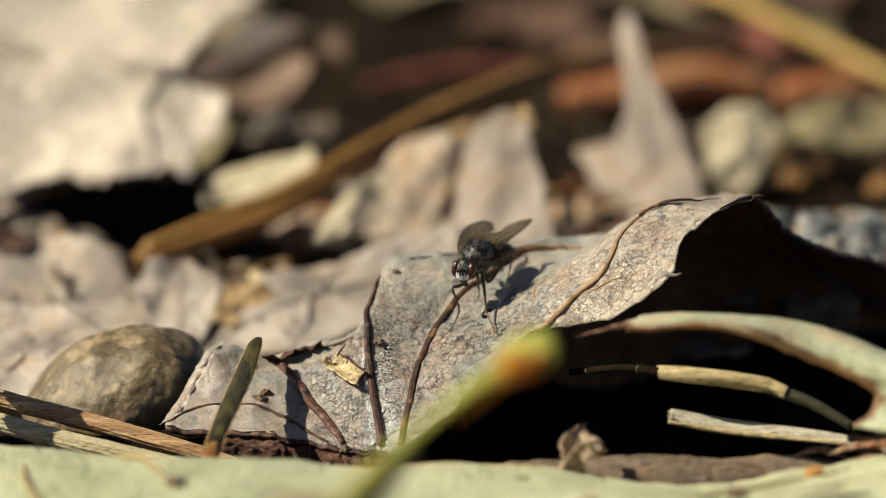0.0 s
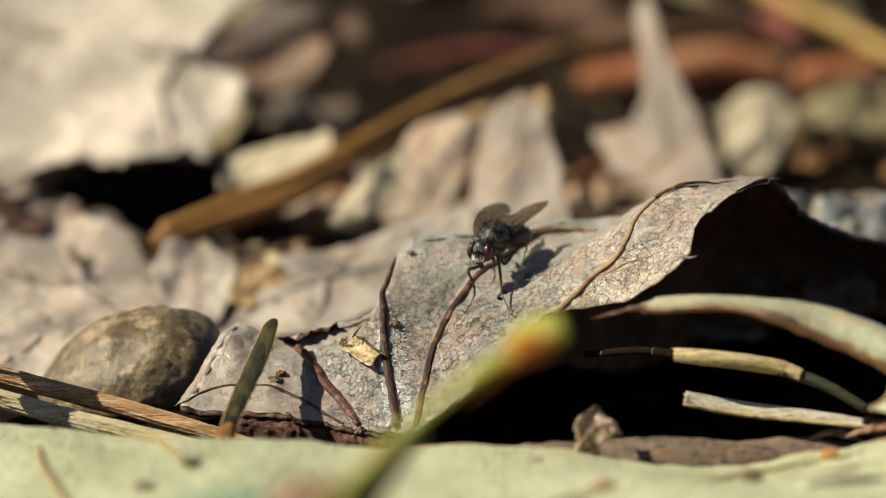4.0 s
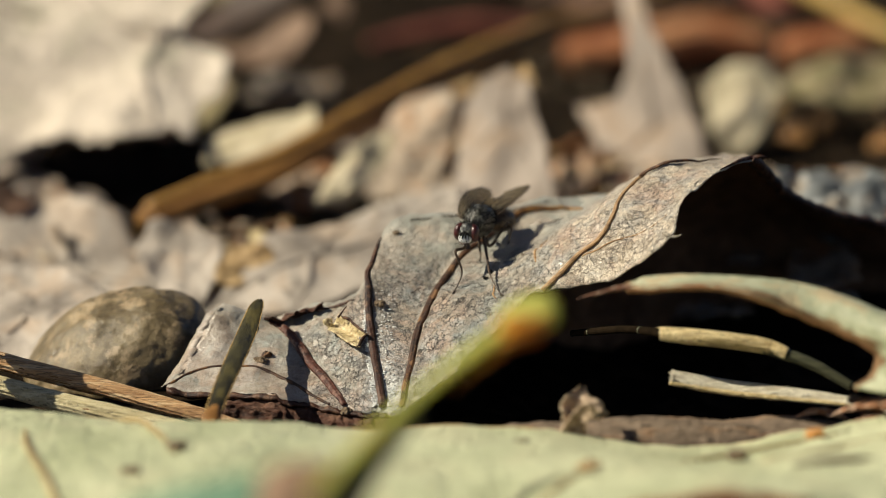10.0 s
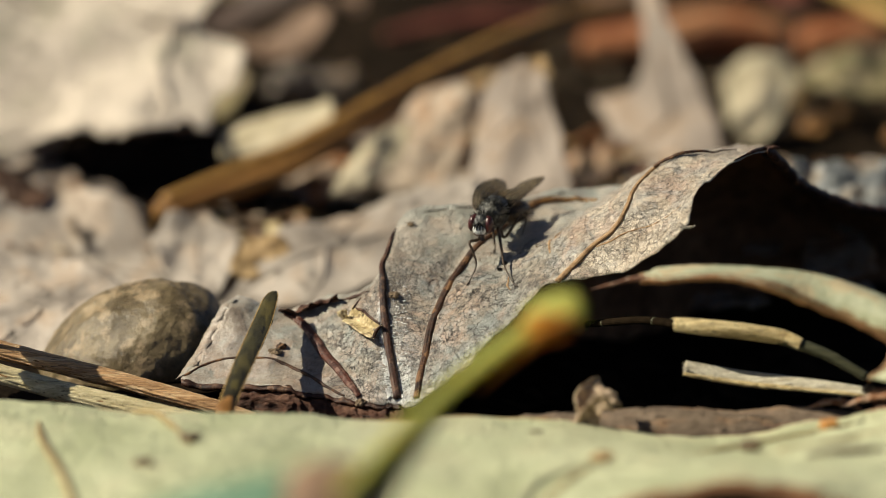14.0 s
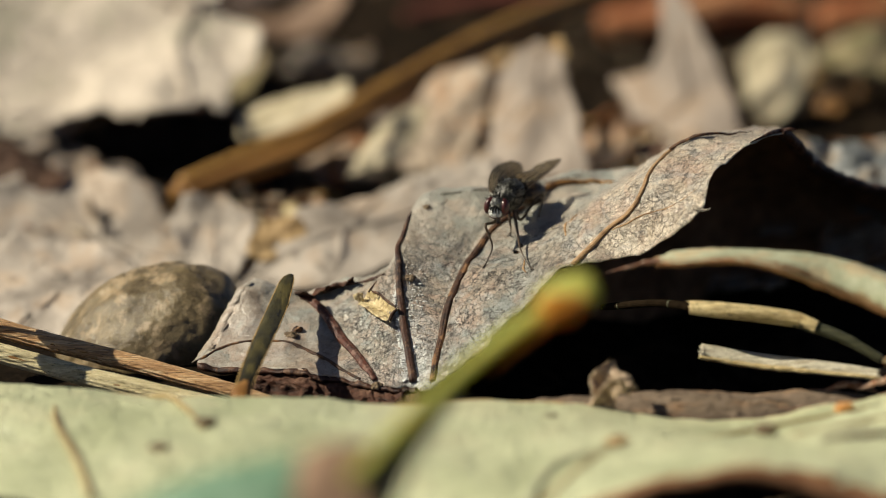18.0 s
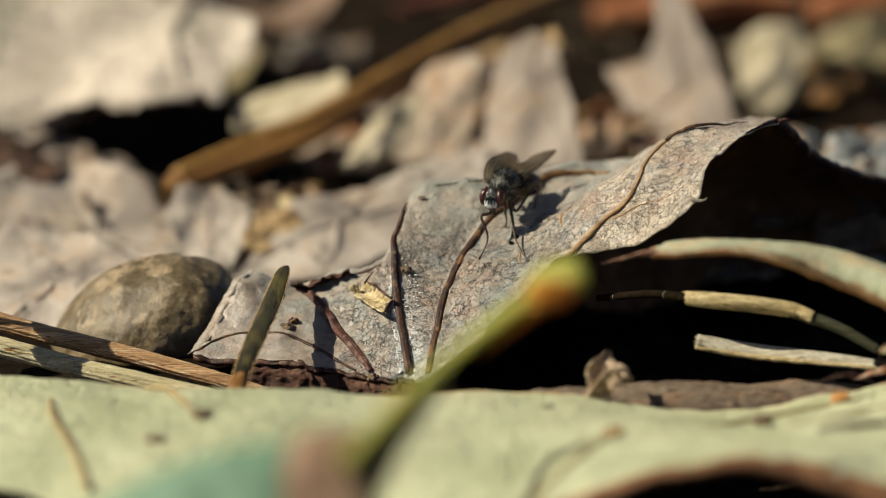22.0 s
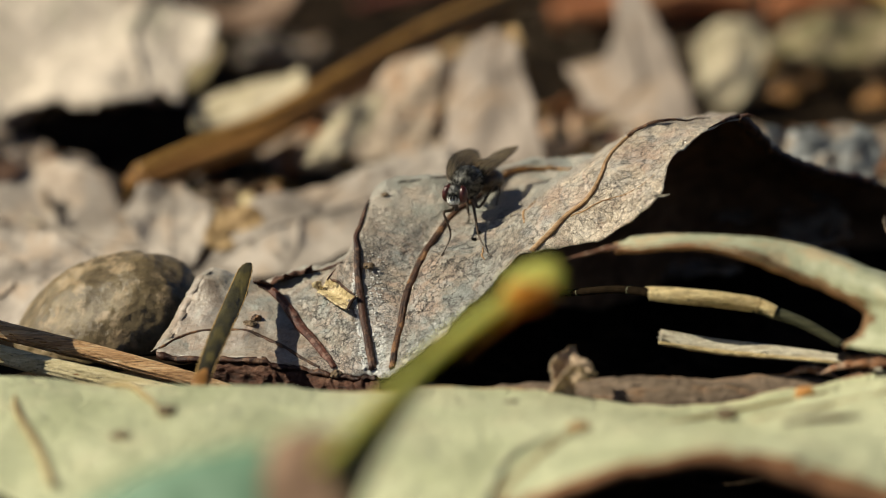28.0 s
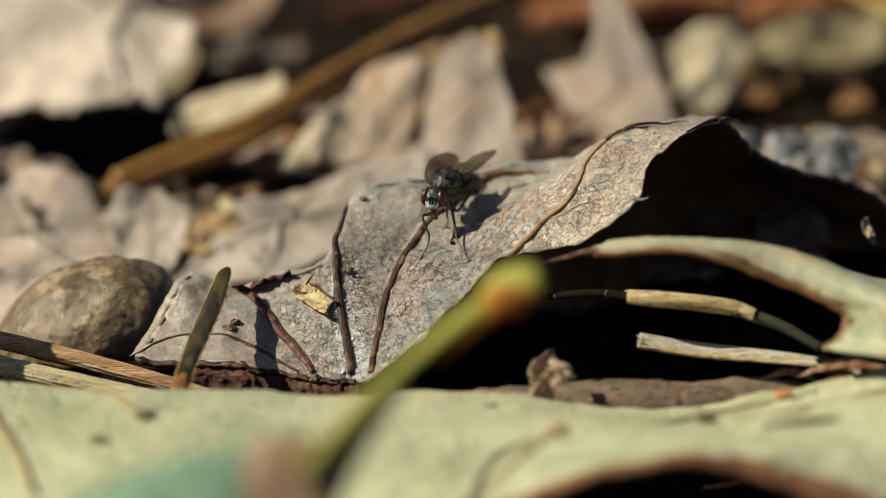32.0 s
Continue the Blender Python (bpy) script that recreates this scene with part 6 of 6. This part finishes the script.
crumb((-5.3, 7.4, 9.9), 0.42, M_DEBRIS, "dark seed crumb beside a leaf vein", 1.0)
crumb((-7.9, -1.6, 3.6), 0.45, M_DEBRIS, "dark crumb at a leaf vein's foot", 2.0)
crumb((3.8, 9.0, 12.1), 0.26, M_BLACK, "black speck of dirt on the leaf", 3.0)
crumb((3.4, 8.1, 11.9), 0.2, M_BLACK, "black speck of dirt on the leaf", 4.0)
crumb((6.7, 10.2, 13.1), 0.25, M_DEBRIS, "brown speck of dirt on the leaf", 5.0)
crumb((-15.1, 4.9, 5.8), 0.5, M_DEBRIS, "brown crumb of soil on the leaf", 6.0)
crumb((-14.6, 5.6, 6.1), 0.4, M_VEIN, "brown crumb of soil on the leaf", 7.0)
for k, (c, r) in enumerate((((32.5, -9.0, 7.0), 0.55), ((33.9, -10.0, 6.7), 0.7), ((31.9, -10.0, 6.6), 0.4), ((35.6, -9.0, 7.0), 0.8), ((33.2, -11.0, 6.5), 0.5), ((34.8, -9.0, 7.4), 0.45), ((31.0, -10.0, 6.2), 0.3), ((34.3, -11.0, 6.3), 0.6))):
    crumb(c, r, (M_BARK, M_FLAKE, M_DEBRIS)[k % 3], "rough brown crumb of rotted wood", 11.0 + k)
crumb((28.5, -20.2, 7.9), 0.75, M_OCHRE_BRIGHT, "small orange crumb on the pale leaf", 21.0)
crumb((10.8, -32.5, 9.7), 0.85, M_OCHRE, "brown crumb on the pale leaf", 23.0)
crumb((5.9, -22.3, 8.0), 0.6, M_DEBRIS, "brown crumb on the pale leaf", 22.0)
crumb((22.0, -27.1, 8.7), 0.75, M_DEBRIS, "grey-brown crumb on the pale leaf", 24.0)
crumb((-23.1, -32.0, 9.3), 0.7, M_DEBRIS, "grey-brown crumb on the pale leaf", 25.0)
crumb((-20.1, -26.4, 9.3), 0.65, M_DEBRIS, "grey-brown crumb on the pale leaf", 26.0)
stalk("dry_fibre", [(25.6, -35.2, 10.8), (27.5, -34.8, 10.95), (29.6, -34.4, 10.95), (31.6, -34.2, 10.95)], (0.16, 0.34, 0.34, 0.12), M_BACK_DARK, "dark dry fibre lying on the pale leaf", "fibre", count=40, sides=10, rough=0.3, flat=0.6)
crumb((-4.0, 13.8, 14.1), 0.3, M_DEBRIS, "dark speck of dirt on the leaf", 8.0)


def tuft():
    base = V3((10.2, -14.0, 5.5))
    e = thing("dry_tuft", base, "frayed brown tuft of dry plant fibre", "plant fibre")
    for k, g in enumerate((
        loft([[(8.4, -14.0, 5.0), (9.5, -14.0, 4.8), (11.3, -14.0, 5.0)], [(9.4, -14.5, 6.8), (10.1, -13.0, 6.2), (10.8, -14.5, 6.8)], [(9.1, -14.0, 8.4), (10.4, -13.0, 8.4), (12.2, -14.5, 7.8)], [(9.7, -13.0, 8.9), (10.9, -12.0, 8.8), (12.5, -13.5, 7.2)]], 30, 26),
        loft([[(8.8, -15.0, 5.4), (9.9, -15.0, 5.3), (10.8, -15.0, 5.5)], [(9.6, -15.6, 7.5), (10.3, -15.0, 7.2), (11.0, -15.6, 7.5)], [(10.2, -15.0, 8.3), (11.3, -15.6, 8.8), (12.6, -15.0, 7.3)]], 24, 20),
        loft([[(6.8, -14.0, 5.2), (8.0, -14.0, 5.0), (9.1, -14.0, 5.1)], [(7.3, -14.5, 6.1), (8.1, -14.0, 5.8), (8.8, -14.5, 6.1)], [(7.6, -14.0, 6.4), (8.2, -14.5, 6.6), (8.6, -14.0, 6.3)]], 16, 12),
    )):
        bm, _, _ = sheet(g, 0.14, wrinkle=0.55, freq=0.8, seed=3.0 + k, fray=0.5, base=base)
        mesh_part("fibre", bm, M_BARK_PALE, e)


tuft()


# ---- scattered litter behind ----
def scrap_outline(rnd, size):
    n = rnd.randrange(7, 12)
    ex = rnd.uniform(0.45, 1.0)
    return [(math.cos(2 * math.pi * i / n) * size * rnd.uniform(0.65, 1.15), math.sin(2 * math.pi * i / n) * size * ex * rnd.uniform(0.65, 1.15)) for i in range(n)]


HOLES = (((-25.0, 147.0, 1.0), 14), ((-31.1, 80.7, 1.0), 14), ((37.5, 89.3, 1.0), 15), ((44.6, 91.5, 1.0), 12), ((-11.2, 119.5, 1.0), 15), ((-5.3, 140.2, 1.0), 12), ((15.2, 107.4, 1.0), 13), ((14.1, 89.3, 1.0), 8), ((24.1, 95.9, 1.0), 8), ((4.2, 142.9, 1.0), 8), ((-20.2, 102.7, 1.0), 9), ((-19.5, 86.0, 1.0), 8), ((-11.5, 60.0, 1.0), 7), ((-22.0, 88.0, 1.0), 9))

BARE = (((-29.0, 64.3), 4.5), ((-19.8, 65.4), 3.0), ((-23.1, 108.5), 6.0), ((-7.1, 101.6), 4.0), ((44.0, 73.5), 5.0), ((33.5, 73.1), 3.0), ((42.7, 50.4), 4.0))


def litter():
    rnd = random.Random(21)
    mats = (M_BACK, M_BACK_GREY, M_BACK_GREY, M_BACK, M_BACK_GREY, M_OCHRE, M_BACK_DARK, M_BACK_PALE)
    words = {M_BACK.name: "tan scrap of dead leaf", M_BACK_GREY.name: "greyish scrap of dead leaf", M_BACK_PALE.name: "pale tan scrap of dead leaf",
             M_OCHRE.name: "ochre scrap of dead leaf", M_BACK_DARK.name: "dark brown scrap of dead leaf", M_CREAM.name: "cream scrap of dead leaf", M_OLIVE.name: "olive scrap of dead leaf", M_PINKISH.name: "pinkish-brown scrap of dead leaf"}
    for k in range(230):
        y = rnd.uniform(32, 105) if k < 165 else rnd.uniform(105, 230)
        half = 40 + y * 0.12
        x = rnd.uniform(-half, half)
        far = y > 105
        m = rnd.choice(mats if not far else (M_OLIVE, M_PINKISH, M_BACK_DARK, M_OLIVE, M_OLIVE, M_RED_DARK))
        if y < 62:
            m = rnd.choice((M_BACK, M_BACK_GREY, M_BACK_GREY, M_BACK_GREY, M_OCHRE))
        hole = any((x - a) ** 2 + (y - c) ** 2 < r * r for (a, c, _), r in HOLES)
        if hole or (105 < y < 140 and x > -25) or (y < 58 and x < 2):
            continue
        size = rnd.uniform(1.2, 4.6) if not far else rnd.uniform(4, 11)
        at, tilt, yaw, outline, cup = (x, y, rnd.uniform(0.5, 5.0) if not far else rnd.uniform(0, 2)), rnd.uniform(-10, 45), rnd.uniform(-70, 70), scrap_outline(rnd, size), rnd.uniform(-0.15, 0.15)
        if any((x - a) ** 2 + (y - c) ** 2 < q * q for (a, c), q in BARE):
            continue
        blade("leaf_scrap", at, tilt, yaw, outline, m, words.get(m.name, "red-brown scrap of dead leaf") + " lying on soil", cup=cup, crumple=size * 0.16, thick=0.2, seed=30.0 + k, veins=1 if k % 3 == 0 else 0, rings=8, group="leaf scraps")


litter()


def flake_material():
    """Leaf crumbs of many colours: each piece takes its own from a row of dead-leaf tones."""
    m = material("leaf_crumbs", (0.2, 0.15, 0.1), (0.5, 0.4, 0.3), grain=900, patch=300, rough=0.7, bump=0.6)
    n, l = m.node_tree.nodes, m.node_tree.links
    geo = n.new("ShaderNodeNewGeometry")
    row = n.new("ShaderNodeValToRGB")
    row.color_ramp.interpolation = "CONSTANT"
    tones = ((0.60, 0.50, 0.38), (0.42, 0.22, 0.11), (0.50, 0.44, 0.37), (0.12, 0.07, 0.045), (0.66, 0.60, 0.46), (0.48, 0.34, 0.15), (0.30, 0.30, 0.29), (0.54, 0.38, 0.28), (0.28, 0.17, 0.10), (0.70, 0.64, 0.56))
    for k, c in enumerate(tones):
        el = row.color_ramp.elements[k] if k < 2 else row.color_ramp.elements.new(k / len(tones))
        el.position, el.color = k / len(tones), (*c, 1)
    l.new(geo.outputs["Random Per Island"], row.inputs[0])
    mul = n.new("ShaderNodeMix")
    mul.data_type, mul.blend_type = "RGBA", "OVERLAY"
    mul.inputs[0].default_value = 0.7
    b = n["Principled BSDF"]
    grain = b.inputs["Base Color"].links[0].from_socket
    l.new(row.outputs[0], mul.inputs[6])
    l.new(grain, mul.inputs[7])
    l.new(mul.outputs[2], b.inputs["Base Color"])
    return m


def flakes():
    """Small curled chips of leaf, strewn over the litter."""
    rnd = random.Random(91)
    bm = bmesh.new()
    made = 0
    while made < 1100:
        y = rnd.uniform(46, 112)
        x = rnd.uniform(-42 - y * 0.1, 42 + y * 0.1)
        if any((x - a) ** 2 + (y - c) ** 2 < (q * 1.1) ** 2 for (a, c, _), q in HOLES):
            continue
        made += 1
        size = rnd.uniform(0.4, 1.9) * (1.0 if y < 70 else 1.4)
        wide = size * rnd.uniform(0.3, 0.8)
        turn = Matrix.Rotation(rnd.uniform(0, 6.3), 3, "Z") @ Matrix.Rotation(rnd.uniform(-0.7, 0.9), 3, "X") @ Matrix.Rotation(rnd.uniform(-0.6, 0.6), 3, "Y")
        c = Vector((x, y, rnd.uniform(0.3, 3.6)))
        if any((x - a) ** 2 + (y - d) ** 2 < q * q for (a, d), q in BARE):
            continue
        if (x + 31.8) ** 2 + (y - 46.8) ** 2 < 4.0:  # lies under the flat leaf here
            c.z -= 6.0
        curl = rnd.uniform(-0.5, 0.5)
        top, bot = [], []
        for i in range(4):
            for j in range(3):
                u, v = (i / 1.5 - 1) * size, (j - 1) * wide * (1 - 0.5 * abs(i / 1.5 - 1)) * rnd.uniform(0.7, 1.2)
                w = curl * (u * u / size + 0.6 * v * v / wide)
                top.append(bm.verts.new(c + turn @ Vector((u, v, w + 0.06))))
                bot.append(bm.verts.new(c + turn @ Vector((u, v, w - 0.06))))
        for i in range(3):
            for j in range(2):
                a = i * 3 + j
                bm.faces.new((top[a], top[a + 3], top[a + 4], top[a + 1]))
                bm.faces.new((bot[a], bot[a + 1], bot[a + 4], bot[a + 3]))
        loop = (0, 1, 2, 5, 8, 11, 10, 9, 6, 3)
        for k in range(10):
            a, d = loop[k], loop[(k + 1) % 10]
            bm.faces.new((top[a], top[d], bot[d], bot[a]))
    tagged(mesh_part("leaf_crumbs", bm, flake_material()), "small broken chips of dead leaf in mixed browns", "leaf crumbs", kind="stuff")


flakes()


def crumbs():
    rnd = random.Random(5)
    bm = bmesh.new()
    for k in range(1500):
        y = rnd.uniform(-20, 150)
        x = rnd.uniform(-55, 55)
        r = rnd.uniform(0.15, 0.8)
        if (x > 2 and y < 45) or any((x - a) ** 2 + (y - c) ** 2 < q * q for (a, c, _), q in HOLES):
            continue
        z = 0.3 * r - 1.0 + 1.6 * fbm(Vector((x, y, 0)), 0.05) + 0.7 * fbm(Vector((x, y, 0)), 0.3)
        blob((x, y, z), (r * rnd.uniform(0.6, 2.0), r, r * 0.5), rough=0.4, seed=k, sub=1, bm=bm)
    tagged(mesh_part("soil_crumbs", bm, M_DEBRIS), "loose crumbs of soil and rotted leaf", "soil crumbs", kind="stuff")


crumbs()


def motions():
    sway = [(0, 0, 0), (1, -6, -1), (2, -13, 4), (3, -9, 3), (4.5, -6, 1), (6, 0, -2), (7.5, 3, -2), (8.5, 3, -4), (9, 14, 2), (9.5, 9, -1), (10.5, 2, -3), (12, 6, -4), (12.5, 18, 3), (13, 25, 7),
            (14.5, 28, 10), (16.5, 29, 4), (18, 27, 1), (19, 16, -5), (22, 15, -8), (25, 15, -8), (25.5, 26, -2), (27.5, 35, 5), (29, 34, 6), (32, 34, 6)]
    at = GREEN.location.copy()
    turn = pose(0.00016, 0, -0.00012, -2.3, 0.6, 2.4)
    still = Matrix.Translation(FLY.location.copy())
    walk(FLY, [(0, still), (6.0, still), (6.1, still), (6.3, still @ turn), (6.5, still @ turn), (32, still @ turn)])
    walk(MOUTHPART, [(t, Matrix.Translation((MOUTH + Vector((0.25, 0, d))) * MM)) for t, d in ((0, 0.35), (30.3, 0.35), (30.6, 0.1), (31.0, -0.1), (31.5, 0.0), (32, -0.05))])
    walk(GREEN, [(t, Matrix.Translation(at + Vector((a, 0, -b)) * 0.041 * MM)) for t, a, b in sway])


motions()
